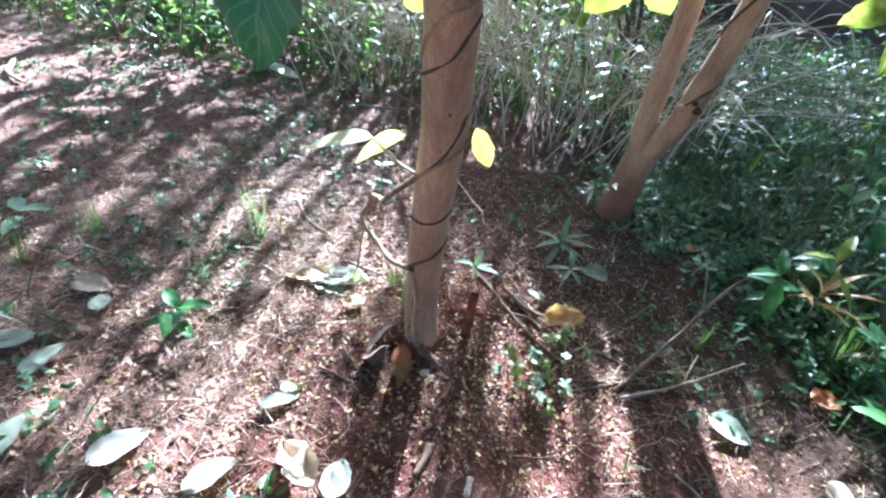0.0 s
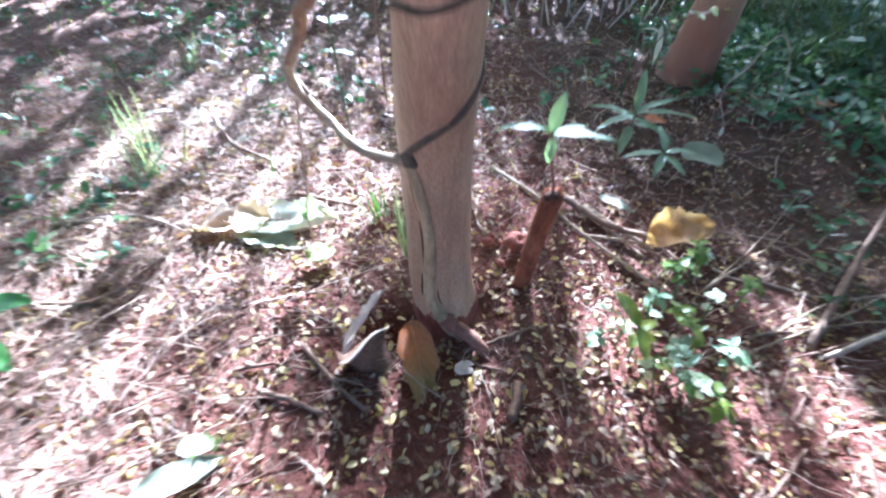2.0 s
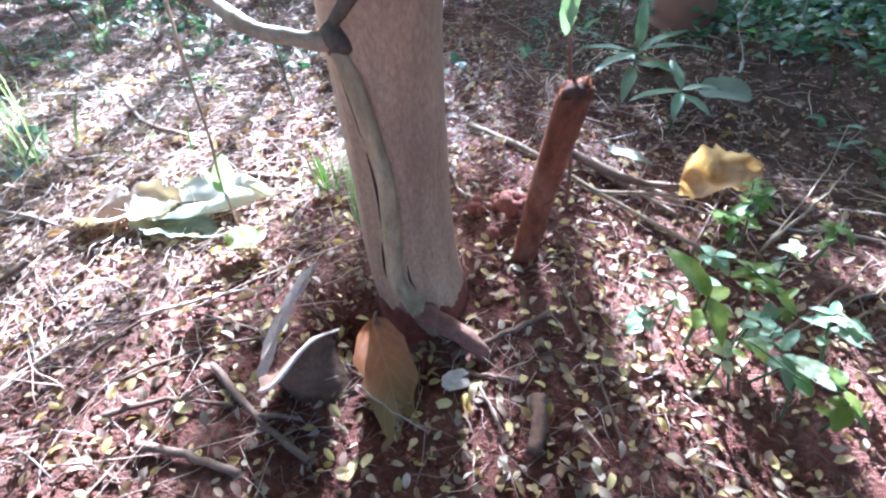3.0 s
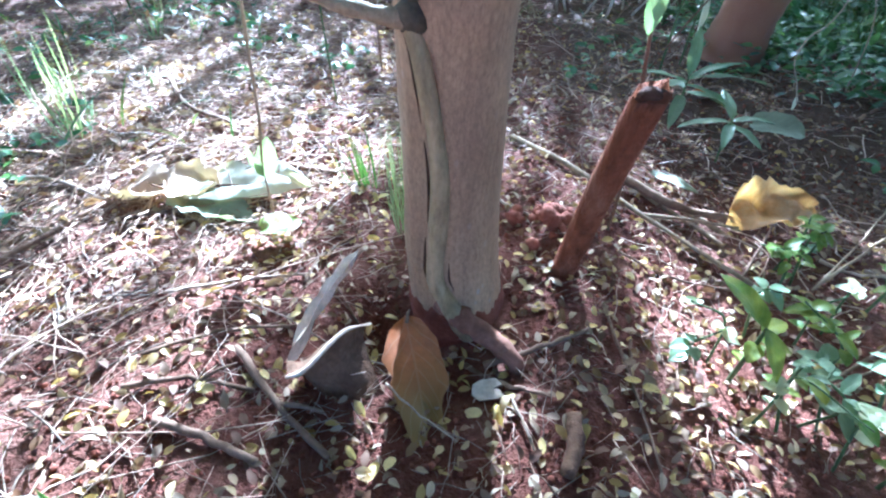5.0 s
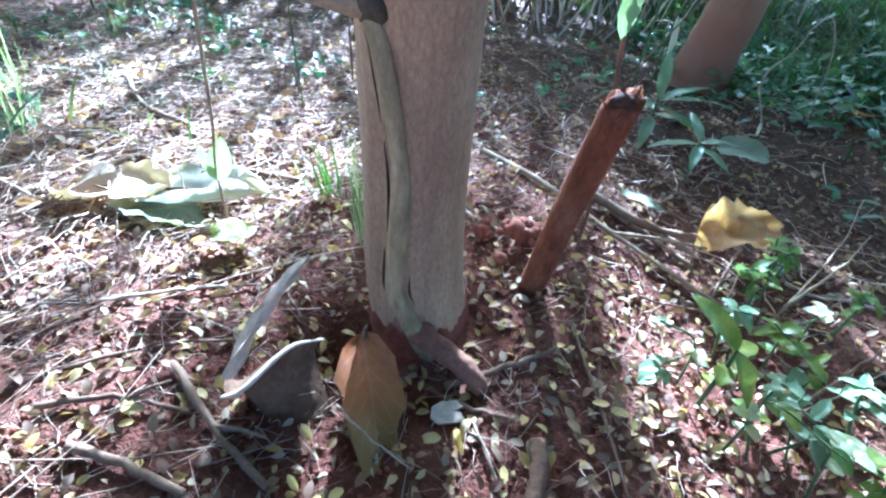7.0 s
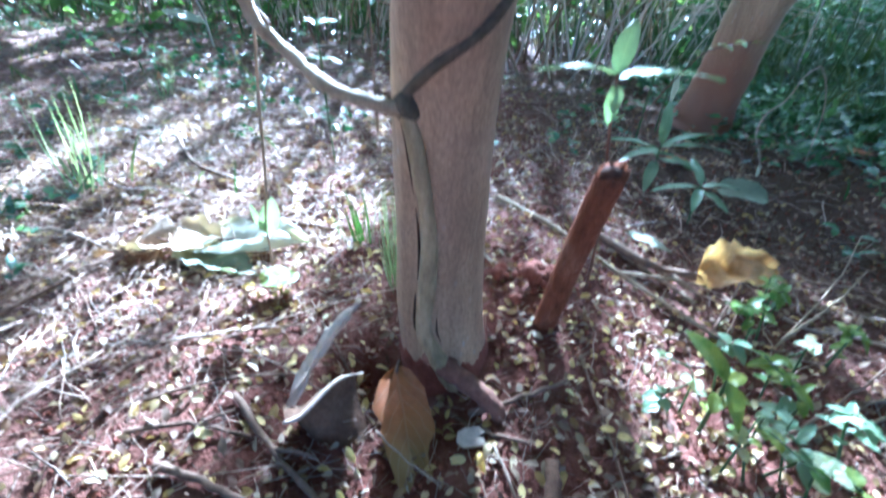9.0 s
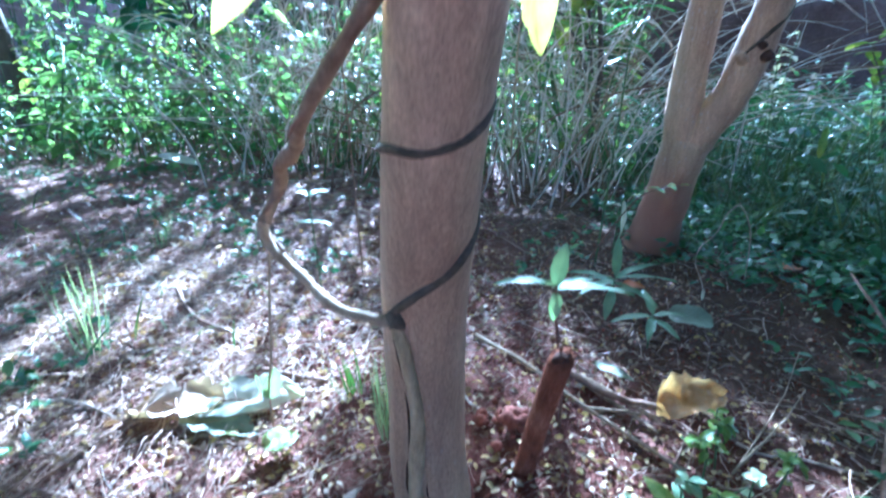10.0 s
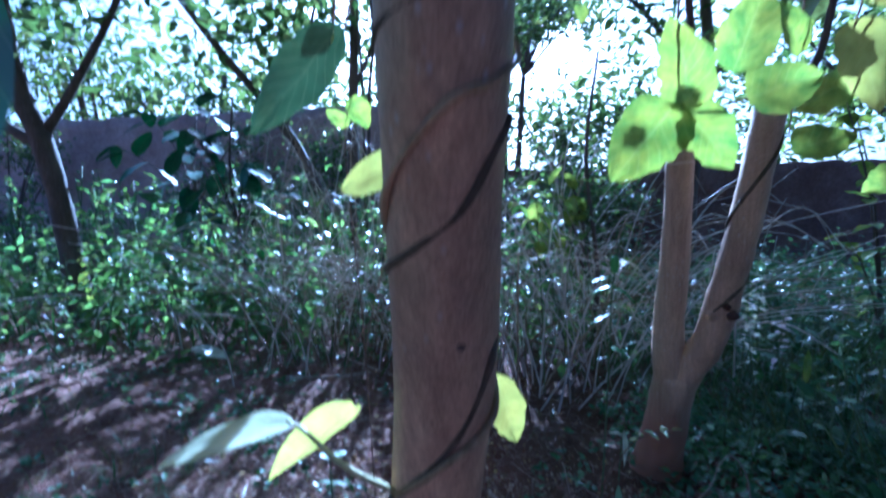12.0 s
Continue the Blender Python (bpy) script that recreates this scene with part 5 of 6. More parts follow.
# added for the shade on the right; its trunk hides behind the forked tree
back_tree("hidden leafy tree added to shade the weeds", [(1.35, 3.6, -.05), (1.36, 3.6, .8), (1.45, 3.6, 1.6), (1.3, 3.5, 2.6)], [.06, .05, .045, .03],
          [([(1.42, 3.6, 1.4), (.9, 3.4, 2.0), (.3, 3.3, 2.4)], .03), ([(1.44, 3.6, 1.5), (2.0, 3.5, 2.1), (2.5, 3.4, 2.6)], .03)],
          [((1.3, 3.5, 2.6), 1.3), ((.45, 3.3, 2.45), .8), ((.9, 3.4, 2.1), .9), ((2.4, 3.4, 2.5), 1.2), ((1.8, 3.6, 2.0), 1.2), ((1.2, 3.9, 3.2), 1.3), ((.55, 4.0, 3.1), .9)], 330, .30, .10, 24)
for i, (x, y, h, s) in enumerate(((-7.5, 7.2, 3.4, 31), (-4.8, 6.8, 2.7, 32), (-2.4, 8.0, 2.5, 33), (2.2, 7.6, 2.3, 34), (5.0, 7.0, 3.4, 35), (8.0, 8.5, 4.0, 36), (-10.5, 5.0, 4.0, 37))):
    r = np.random.RandomState(s)
    top = (x + r.uniform(-.4, .4), y, h)
    lm = [([(x, y, h * .45), (x + dx * .5, y + .1, h * .62), (x + dx, y + r.uniform(-.4, .4), h * r.uniform(.7, 1.0))], .05) for dx in (-1.2, 1.1, .3)]
    back_tree("distant leafy tree beyond the earth wall", [(x, y, -.05), (x + .1, y, h * .4), top], [.10, .08, .04], lm,
              [((l[-1]), 1.3) for l, _ in lm] + [(top, 1.3), ((x, y, h * .6), 1.2), ((x - .8, y, h * .5), 1.0), ((x + .9, y, h * .45), 1.0)], 330, .48, .16, s)

back_tree("low bushy tree rising over the earth wall", [(.75, 7.3, -.05), (.72, 7.3, 1.0), (.65, 7.35, 2.0)], [.08, .06, .03],
          [([(.74, 7.3, .9), (.3, 7.3, 1.5), (.0, 7.3, 2.1)], .03), ([(.74, 7.3, 1.0), (1.2, 7.3, 1.6), (1.6, 7.4, 2.0)], .03)],
          [((.65, 7.35, 2.0), .8), ((.05, 7.3, 2.0), .7), ((1.5, 7.4, 1.9), .8), ((.4, 7.2, 1.5), .8), ((1.05, 7.2, 1.5), .8), ((2.0, 7.3, 1.4), .7)], 260, .42, .14, 41)
# stands out of view, added to dim the sky over the right side
back_tree("dense unseen tree added to cut skylight over the weedy edge", [(2.3, .7, -.05), (2.25, .7, 1.1), (2.1, .7, 2.4)], [.09, .075, .04],
          [([(2.22, .7, 1.4), (1.7, .6, 1.9), (.9, .5, 2.2)], .04), ([(2.2, .7, 1.6), (1.8, 1.2, 2.1), (1.2, 1.5, 2.3)], .03), ([(2.2, .7, 1.5), (1.9, .0, 2.0), (1.2, -.3, 2.2)], .03)],
          [((x_, y_, 2.15 + .25 * math.sin(x_ * 5 + y_ * 3)), 1.0) for x_ in (.75, 1.25, 1.75, 2.25, 2.7) for y_ in (-.4, .2, .8, 1.4)] + [((2.6, .7, 1.6), 1.0), ((2.5, 1.3, 1.5), 1.0), ((2.5, .1, 1.5), 1.0)], 110, .30, .13, 42)


def sunward(gx_, gy_, reach):
    """The place a given way up the sun's ray from a spot on the ground."""
    p = Vector((gx_, gy_, 0)) + SUN_DIR * reach
    return (p.x, p.y, p.z)


# ground spots to be shaded; trees are added behind the trunk to shade them
shade = [(.58, .28), (.60, .55), (.62, .85), (.64, 1.15), (.30, -.34), (.15, -.30), (.08, -.16), (-.05, -.20), (-.13, -.12), (-.13, -.25), (-.05, -.33), (.61, .60), (.66, .47), (.74, .62), (.82, .80), (.68, .20), (.80, .40), (.12, .50), (.22, .44), (.34, .42), (.16, .76), (.36, .70), (.30, .56), (.48, .58), (.44, .72), (.25, .92), (.05, .68), (-.22, .55)]
rim = [(.90, .38), (.90, .65), (.92, .95), (1.15, .5), (1.15, .85), (1.4, .6), (.74, .45), (.75, .75), (.76, 1.05), (1.02, .35), (1.02, .7), (1.03, 1.0), (1.28, .4), (1.28, .75), (.62, .3), (1.5, .9), (1.7, .4), (.60, 1.3), (.90, 1.3), (1.2, 1.25), (1.5, 1.25), (.75, 1.6), (1.05, 1.6), (.50, 1.5), (1.8, 1.2), (.65, 1.9), (1.0, 1.95)]
dusk = [(-.98, .12), (-.92, .34), (-1.2, .05), (-.80, -.34), (-.76, -.52), (-.95, -.12), (-1.3, .35)]


def shading_tree(label, foot, crown_top, spots, reach, per, spread, size, seed):
    t = thing("tree", label, "tree", group="trees behind the clearing")
    top = Vector(crown_top)
    part("trunk", tube(spline([foot, Vector(foot).lerp(top, .5) + Vector((.05, 0, 0)), top], 6), [.05, .04, .03], 10, .1, 4), BARK_DARK, t)
    where = [sunward(a, b, reach + .35 * ((i * 7) % 4 - 1.5)) for i, (a, b) in enumerate(spots)]
    for c in where:
        part("limb", tube(spline([top, top.lerp(Vector(c), .55) + Vector((0, 0, .12)), c], 4), [.014, .004], 6, .1, 2), BARK_DARK, t)
    stuff_part("crown", [crown_leaves([(c, 1.0) for c in where], per, spread, size, seed)], CANOPY, t, "broken green crown placed to cast shade")
    return t


# all four are made up, their leaf clumps placed to cast the wanted shade
shading_tree("slender tree added behind the vine-wound trunk for shade", (-.62, 4.25, -.05), (-.60, 4.3, 1.9), shade, 5.0, 34, .09, .075, 77)
shading_tree("hidden leafy tree added to shade the clearing's edges", (-.15, 6.25, -.05), (.1, 6.1, 2.2), rim, 6.6, 82, .16, .085, 78)
shading_tree("hidden leafy tree added to shade the clearing's edges", (-1.75, 6.35, -.05), (-1.75, 6.3, 2.3), dusk, 6.4, 40, .12, .09, 79)
far_shade = [(x_, y_) for x_ in (.85, 1.15, 1.45, 1.75, 2.05) for y_ in (1.15, 1.45, 1.75, 2.05, 2.35)]
shading_tree("tall hidden tree added to shade the weeds on the right", (-.30, 9.0, -.05), (-.25, 8.9, 3.0), far_shade, 8.6, 70, .17, .10, 80)
# bare stems added up the sun's ray, for stripes of shade on the soil
poles = thing("tree", "cluster of bare stems added to stripe the soil with shade", "tree", group="trees behind the clearing")
for x0, y0, r0, lean in ((-.80, .2, .016, .10), (-.60, .3, .018, -.06), (-.46, .4, .015, -.03), (.05, -.1, .014, .03), (.24, -.1, .012, -.05), (.46, -.2, .014, .04), (.125, -.2, .012, .02), (.175, -.18, .014, -.04), (.33, -.15, .015, .05), (.395, -.15, .013, -.03), (.55, -.2, .015, .02)):
    c = Vector(sunward(x0, y0, 6.0))
    part("stem", tube(spline([(c.x + .04 * lean, c.y, -.05), (c.x, c.y, 1.5), (c.x + lean * .5, c.y, c.z), (c.x + lean, c.y, c.z + 1.0)], 5), [r0 * 1.4, r0 * .8], 8, .12, x0 * 9), BARK_DARK, poles)


# slender bare stems, added nearer by to throw narrow stripes of shade over the soil
for x0, y0, r0, lean in ((-.63, .4, .012, .10), (-.51, .4, .013, -.06), (-.42, .38, .011, .05), (-.335, .42, .012, .02), (-.74, .45, .012, -.05), (.15, -.15, .010, .03)):
    c = Vector(sunward(x0, y0, 2.7 + .3 * math.sin(x0 * 40)))
    stem_ = thing("sapling", "slender bare sapling added to throw a stripe of shade", "sapling", group="bare saplings in the weeds")
    part("stem", tube(spline([(c.x + .3 * lean, c.y + .03, -.03), (c.x + .1 * lean, c.y, .6), (c.x, c.y, c.z), (c.x + lean, c.y + .04, c.z + .8), (c.x + 1.6 * lean, c.y, c.z + 1.6)], 5), [r0 * 1.15, r0, r0 * .8, r0 * .4], 9, .12, x0 * 9), BARK_DARK, stem_)


def sapling(x, y, tips, label, mat, size, seed):
    q = np.random.RandomState(seed)
    t = thing("sapling", label, "sapling")
    part("stem", tube(spline([(x, y, -.02), (x + .03, y, .35), (x - .02, y, .8), (x + .02, y, 1.2)], 5), [.012, .005], 7, .1, seed), BARK_DARK, t)
    for e in tips:
        e = Vector(e)
        line = spline([(x, y, e.z * .55), ((x + e.x) / 2, (y + e.y) / 2, e.z * .85), e], 4)
        part("twig", tube(line, [.006, .002], 6), BARK_DARK, t)
        for i in range(7):
            d = Vector((q.normal(), q.normal() * .6, q.normal() * .4 - .2))
            l = size * q.uniform(.7, 1.2)
            part("leaf", moved(blade(l, l * .48, .15, .2, .03, .8, 8, 4, i + seed), aim(line[-1 - i % 6], d)), mat, t)
    return t


sapling(-1.45, 2.0, [(-1.75, 1.9, .80), (-1.3, 1.9, .86), (-1.55, 1.8, 1.02), (-1.95, 1.95, .72), (-1.15, 1.95, .72), (-1.6, 1.8, .62)], "broad-leaved dark sapling at the weeds' edge", LEAF_DEEP, .17, 5)
sapling(-2.1, 2.6, [(-2.35, 2.5, 1.25), (-1.85, 2.5, 1.35), (-2.0, 2.4, 1.1), (-1.6, 2.6, 1.2), (-2.6, 2.5, 1.05)], "broad-leaved dark sapling at the weeds' edge", LEAF_DEEP, .20, 6)
sapling(.33, 1.55, [(.12, 1.5, .72), (.20, 1.5, .80), (.25, 1.45, .66), (.14, 1.45, .60)], "lime-leaved sapling rising behind the trunk", LEAF_LIME, .10, 7)

# unseen trees added behind the path, to block low skylight on the trunk
for i, (x, y, s) in enumerate(((-2.6, -2.4, 91), (-1.0, -3.4, 92), (.9, -3.3, 93), (2.7, -2.3, 94), (3.6, -.4, 95), (-3.9, -.9, 96))):
    q = np.random.RandomState(s)
    lm = [([(x, y, 1.1), (x + dx * .5, y, 1.6), (x + dx, y + q.uniform(-.4, .4), q.uniform(1.6, 2.6))], .03) for dx in (-.9, .9, .2)]
    back_tree("unseen leafy tree added behind the path to block sky", [(x, y, -.05), (x + .05, y, 1.1), (x, y, 2.6)], [.06, .05, .02], lm,
              [(l[-1], 1.3) for l, _ in lm] + [((x + dx, y + dy, z), 1.2) for dx in (-.9, 0, .9) for dy, z in ((0, .6), (.2, 1.3), (-.2, 2.1), (0, 2.9))], 75, .40, .15, s)

# ---------------------------------------------------------------- undergrowth
def weed_density(x, y):
    """0..1: how thick the weeds stand at a place; the clearing is bare."""
    edge = 1.22 + .15 * noise.noise((x * 1.5, 2.0, 0))
    if x > .45:
        edge = min(edge, max(.15, 1.05 - (x - .45) * 1.5))
    if x > .95:
        edge = -.6
    if x < -1.0:
        edge = 1.35 + .12 * noise.noise((x * 2.5, 1.0, 4))
    return min(1.0, max(0.0, (y - edge) / .25))


def weed_height(x, y):
    n = noise.noise((x * 1.7, y * 1.7, 3))
    if x < -.9:
        return .46 + .22 * n + .26 * max(0, y - 1.8)
    if x < .45:
        return .56 + .30 * n + .20 * max(0, y - 1.9)
    return .34 + .16 * n


r = np.random.RandomState(5)
leaf_small = blade(1, .44, .22, .25, 0, .85, 3, 2)
stick = tube([(0, 0, 0), (.33, .02, 0), (.66, -.015, 0), (1, .02, 0)], [.007, .004], 4)
# many small plants, each a stem with leaves along it
px, py = r.uniform(-4.8, 4.2, 9000), r.uniform(-.55, 3.9, 9000)
keep = np.array([r.rand() < weed_density(a, b) * (1.0 if b < 2.4 else .55) for a, b in zip(px, py)])
px, py = px[keep][:2300], py[keep][:2300]
leaf_poses, lit_poses, stem_poses = [], [], []
for x, y in zip(px, py):
    hh = max(.07, weed_height(x, y) * r.uniform(.45, 1.15))
    az, tilt = r.uniform(0, 6.28), abs(r.normal(0, .50))
    d = np.array([math.cos(az) * math.sin(tilt), math.sin(az) * math.sin(tilt), math.cos(tilt)])
    base = np.array([x, y, gz(x, y) - .01])
    stem_poses.append(poses(base[None], np.array([az]), np.array([-(math.pi / 2 - tilt)]), np.array([r.uniform(0, 6)]), np.array([hh])))
    n = int((9 + 26 * hh) * (.55 if x < .5 else .5))
    u = np.linspace(.15, 1, n) + r.normal(0, .03, n)
    size = r.uniform(.024, .066) * r.uniform(.7, 1.25, n) * (1.35 if x < -.7 else 1.0)
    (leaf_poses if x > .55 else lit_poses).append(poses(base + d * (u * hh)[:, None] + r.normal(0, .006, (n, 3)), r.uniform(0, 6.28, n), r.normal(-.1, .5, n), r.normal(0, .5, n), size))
stuff("undergrowth", [scatter(leaf_small, np.concatenate(leaf_poses))], UNDER, "dense green weeds in the darker shade tone beside the forked tree", "weeds")
stuff("undergrowth", [scatter(leaf_small, np.concatenate(lit_poses))], UNDER_LIT, "fresh green weeds in the painted sun tone behind the clearing", "weeds")
stuff("weed_stems", [scatter(stick, np.concatenate(stem_poses))], STEM, "thin green stems of the weeds", "weeds")
gxs, gys = r.uniform(-4.5, 4.0, 40000), r.uniform(-.6, 4.0, 40000)
keep = np.array([r.rand() < weed_density(a, b) * (1 if a > .4 else .5) for a, b in zip(gxs, gys)])
gxs, gys = gxs[keep][:11000], gys[keep][:11000]
stuff("grass", [scatter(blade(1, .035, .45, .5, 0, .35, 4, 1), poses(on_ground(gxs, gys, -.01), r.uniform(0, 6.28, len(gxs)), r.uniform(-1.5, -.7, len(gxs)), r.uniform(-.5, .5, len(gxs)), r.uniform(.08, .28, len(gxs))))],
      GRASS, "tangled green grass among the weeds", "grass")
# low creeping cover on the shaded soil
k = 900
cx, cy = r.uniform(.30, 1.0, k), r.uniform(.12, 1.15, k)
ok = np.array([r.rand() < min(1.0, max(0.0, (a - .28) / .35 + (b - .75) / .5)) for a, b in zip(cx, cy)])
cx, cy = cx[ok], cy[ok]
cx, cy = np.repeat(cx, 9) + r.normal(0, .014, len(cx) * 9), np.repeat(cy, 9) + r.normal(0, .014, len(cy) * 9)
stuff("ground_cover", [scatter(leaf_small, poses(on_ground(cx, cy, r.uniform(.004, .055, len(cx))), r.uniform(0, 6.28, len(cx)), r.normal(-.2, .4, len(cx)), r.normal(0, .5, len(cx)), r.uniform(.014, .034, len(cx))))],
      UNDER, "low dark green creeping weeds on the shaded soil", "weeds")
# long dark grass along the clearing's shaded edge
gxs, gys = r.uniform(.42, 2.2, 26000), r.uniform(-.5, 2.2, 26000)
keep = np.array([r.rand() < weed_density(a, b) for a, b in zip(gxs, gys)])
gxs, gys = gxs[keep][:7000], gys[keep][:7000]
stuff("long_grass", [scatter(blade(1, .028, .5, .5, 0, .35, 5, 1), poses(on_ground(gxs, gys, -.01), r.uniform(0, 6.28, len(gxs)), r.uniform(-1.4, -.5, len(gxs)), r.uniform(-.5, .5, len(gxs)), r.uniform(.08, .24, len(gxs))))],
      GRASS, "long dark green grass in the shade", "grass")
# thin short grass over the clearing
k = 1500
gxs, gys = r.uniform(-2.6, 1.0, k * 4), r.uniform(-.7, 1.6, k * 4)
keep = np.array([(noise.noise((a * 2.3, b * 2.3, 7)) + .15 + (.35 if a < -.75 else 0) - (.5 if abs(a) < .35 and b < .7 else 0)) > .15 for a, b in zip(gxs, gys)])
gxs, gys = gxs[keep][:k], gys[keep][:k]
stuff("short_grass", [scatter(blade(1, .05, .4, .5, 0, .35, 4, 1), poses(on_ground(gxs, gys, -.004), r.uniform(0, 6.28, len(gxs)), r.uniform(-1.3, -.4, len(gxs)), r.uniform(-.5, .5, len(gxs)), r.uniform(.03, .10, len(gxs))))],
      GRASS, "sparse short grass on the bare soil", "grass")
# dry pale stems standing and arching in the weeds
for i in range(190):
    x, y = r.uniform(-2.6, 1.6), r.uniform(1.35, 3.0)
    if i < 120:
        x, y = r.uniform(-.95, .65), r.uniform(1.12, 1.9)
    hh, a, bend = r.uniform(.45, 1.05), r.uniform(0, 6.28), r.uniform(.5, 2.3)
    pts = [(x + math.cos(a) * bend * hh * u * u, y + (.4 * math.sin(a) if math.sin(a) > 0 else .12 * math.sin(a)) * bend * hh * u * u, gz(x, y) - .01 + hh * (u - .35 * bend * u * u)) for u in (0, .25, .5, .75, 1)]
    t = thing("dry_weed", "pale dry weed stalk arching out of the green weeds", "weed", group="dry weeds at the clearing's edge")
    line = spline(pts, 4)
    part("stalk", tube(line, [.0030 * r.uniform(.5, 1.4), .0012], 6, .15, i), (TWIG, CANE, CANE)[i % 3], t)
    for q in range(r.randint(1, 5)):
        b = line[r.randint(6, len(line) - 1)]
        d = Vector((r.normal(), r.normal() * .5, .4)).normalized() * r.uniform(.08, .30)
        part("branchlet", tube(spline([b, b + d * .5 + Vector((0, 0, .015)), b + d], 3), [.0014, .0006], 5), TWIG_PALE, t)
# brambles: tangles of fine pale arching canes
def bramble(x, y, n, hgt, seed):
    g = np.random.RandomState(seed)
    t = thing("bramble", "tangle of fine pale dry canes arching over weeds", "bramble", group="brambles behind the clearing")
    for i in range(n):
        a, span, h = g.uniform(0, 6.28), g.uniform(.25, .75), hgt * g.uniform(.55, 1.15)
        bx, by = x + g.normal(0, .09), y + g.normal(0, .09)
        pts = [(bx + math.cos(a) * span * u, by + math.sin(a) * span * u * .6, gz(bx, by) - .01 + h * (1 - (1 - u * 1.35) ** 2) + .02 * g.normal() * u) for u in (0, .18, .4, .62, .82, 1.0)]
        line = spline(pts, 4)
        cane = part("cane", tube(line, [.0031 * g.uniform(.6, 1.3), .0014], 6, .2, i), (CANE, CANE, VINE_PALE)[i % 3], t)
        for j in range(g.randint(1, 4)):
            b = line[g.randint(6, len(line) - 1)]
            d = Vector((g.normal(), g.normal() * .5, g.normal() * .5)).normalized() * g.uniform(.06, .20)
            part("side_shoot", tube(spline([b, b + d * .5 + Vector((0, 0, .01)), b + d], 3), [.0015, .0008], 5), CANE, cane)
    return t


for x, y, n, hgt, s_ in ((-.95, 1.75, 11, .62, 1), (-.70, 1.60, 12, .66, 2), (-.48, 1.45, 12, .60, 3), (-.30, 1.62, 11, .70, 4), (-1.20, 2.0, 10, .70, 5), (.18, 1.40, 10, .56, 6), (.40, 1.50, 10, .60, 7), (.62, 1.45, 9, .55, 8), (-.60, 2.0, 10, .80, 9), (-.15, 1.95, 9, .80, 10), (.03, 1.10, 7, .55, 11), (.16, 1.22, 8, .62, 12), (.30, 1.30, 7, .55, 13), (-.42, 2.4, 8, .95, 14), (-1.0, 2.6, 9, 1.0, 15), (-.75, 2.2, 10, 1.05, 16), (-1.45, 2.3, 10, 1.0, 17), (-.30, 2.2, 9, 1.0, 18), (-1.8, 2.7, 9, 1.1, 19), (-.95, 1.4, 8, .5, 20), (.42, 1.75, 9, .8, 21), (.22, 1.9, 9, .9, 22), (-.62, 2.9, 9, 1.25, 23), (-1.3, 3.0, 9, 1.25, 24)):
    bramble(x, y, n, hgt, s_)
# taller broad-leaved weeds with sun coming through their leaves
g = np.random.RandomState(301)
for i in range(20):
    x, y, hh = g.uniform(-2.3, -.35), g.uniform(1.45, 2.5), g.uniform(.35, .75)
    if i >= 15:
        x, y = g.uniform(.05, .5), g.uniform(1.5, 2.0)
    ln = [(u, g.uniform(0, 360), g.uniform(-35, 30), l_, l_ * g.uniform(.5, .68)) for u, l_ in zip(np.linspace(.4, 1, 10), g.uniform(.045, .085, 10))]
    herb("weed", "tall broad-leaved lime weed with sun behind it", "plant", rooted(x, y, (x + g.normal(0, .03), y, hh * .5), (x + g.normal(0, .06), y + g.normal(0, .03), hh)), ln, STEM, LEAF_LIME if i % 3 else LEAF_GREEN, .0024, "broad-leaved weeds behind the clearing")
# small-leaved weeds that stand out before the dark
for i in range(70):
    x, y = r.uniform(-2.6, 1.4), r.uniform(1.15, 2.0)
    if weed_density(x, y) < .1:
        continue
    hh = r.uniform(.15, .42)
    ln = [(u, r.uniform(0, 360), r.uniform(-15, 35), r.uniform(.025, .05), r.uniform(.010, .022)) for u in np.linspace(.35, 1, r.randint(7, 13))]
    herb("weed", "small-leaved green weed at the clearing's edge", "plant", rooted(x, y, (x + r.normal(0, .02), y, hh * .5), (x + r.normal(0, .05), y + r.normal(0, .03), hh)), ln, STEM, LEAF_GREEN if i % 3 else LEAF_LIME, .0016, "weeds at the clearing's edge")


def shrub(x, y, hgt, wide, seed, size=.055, per=330):
    q = np.random.RandomState(seed)
    t = thing("shrub", "dense leafy green shrub before the earth wall", "shrub", group="shrubs before the wall")
    tips = []
    for i in range(6):
        a = q.uniform(0, 6.28)
        e = (x + math.cos(a) * wide * q.uniform(.3, .9), y + math.sin(a) * wide * .6, hgt * q.uniform(.5, .95))
        part("branch", tube(spline([(x, y, -.02), (x + (e[0] - x) * .35, y + (e[1] - y) * .35, e[2] * .5), e], 5), [.016, .005], 7, .15, seed + i), BARK_DARK, t)
        tips.append((e, q.uniform(.7, 1.1)))
    tips += [((x, y, hgt * .35), 1.2), ((x - wide * .4, y, hgt * .25), 1.0), ((x + wide * .4, y, hgt * .25), 1.0)]
    stuff_part("foliage", [crown_leaves(tips, per, wide * .33, size, seed)], CANOPY, t, "small dark green leaves")
    return t


for x, y, hgt, wide, s in ((-.55, 4.9, 1.40, .60, 51), (.35, 5.0, 1.32, .60, 52), (.85, 4.9, .85, .50, 53), (-2.2, 5.0, 1.55, .60, 56), (-3.4, 5.1, 1.6, .6, 59), (-6.2, 4.7, 1.6, .6, 62)):
    shrub(x, y, hgt, wide, s)

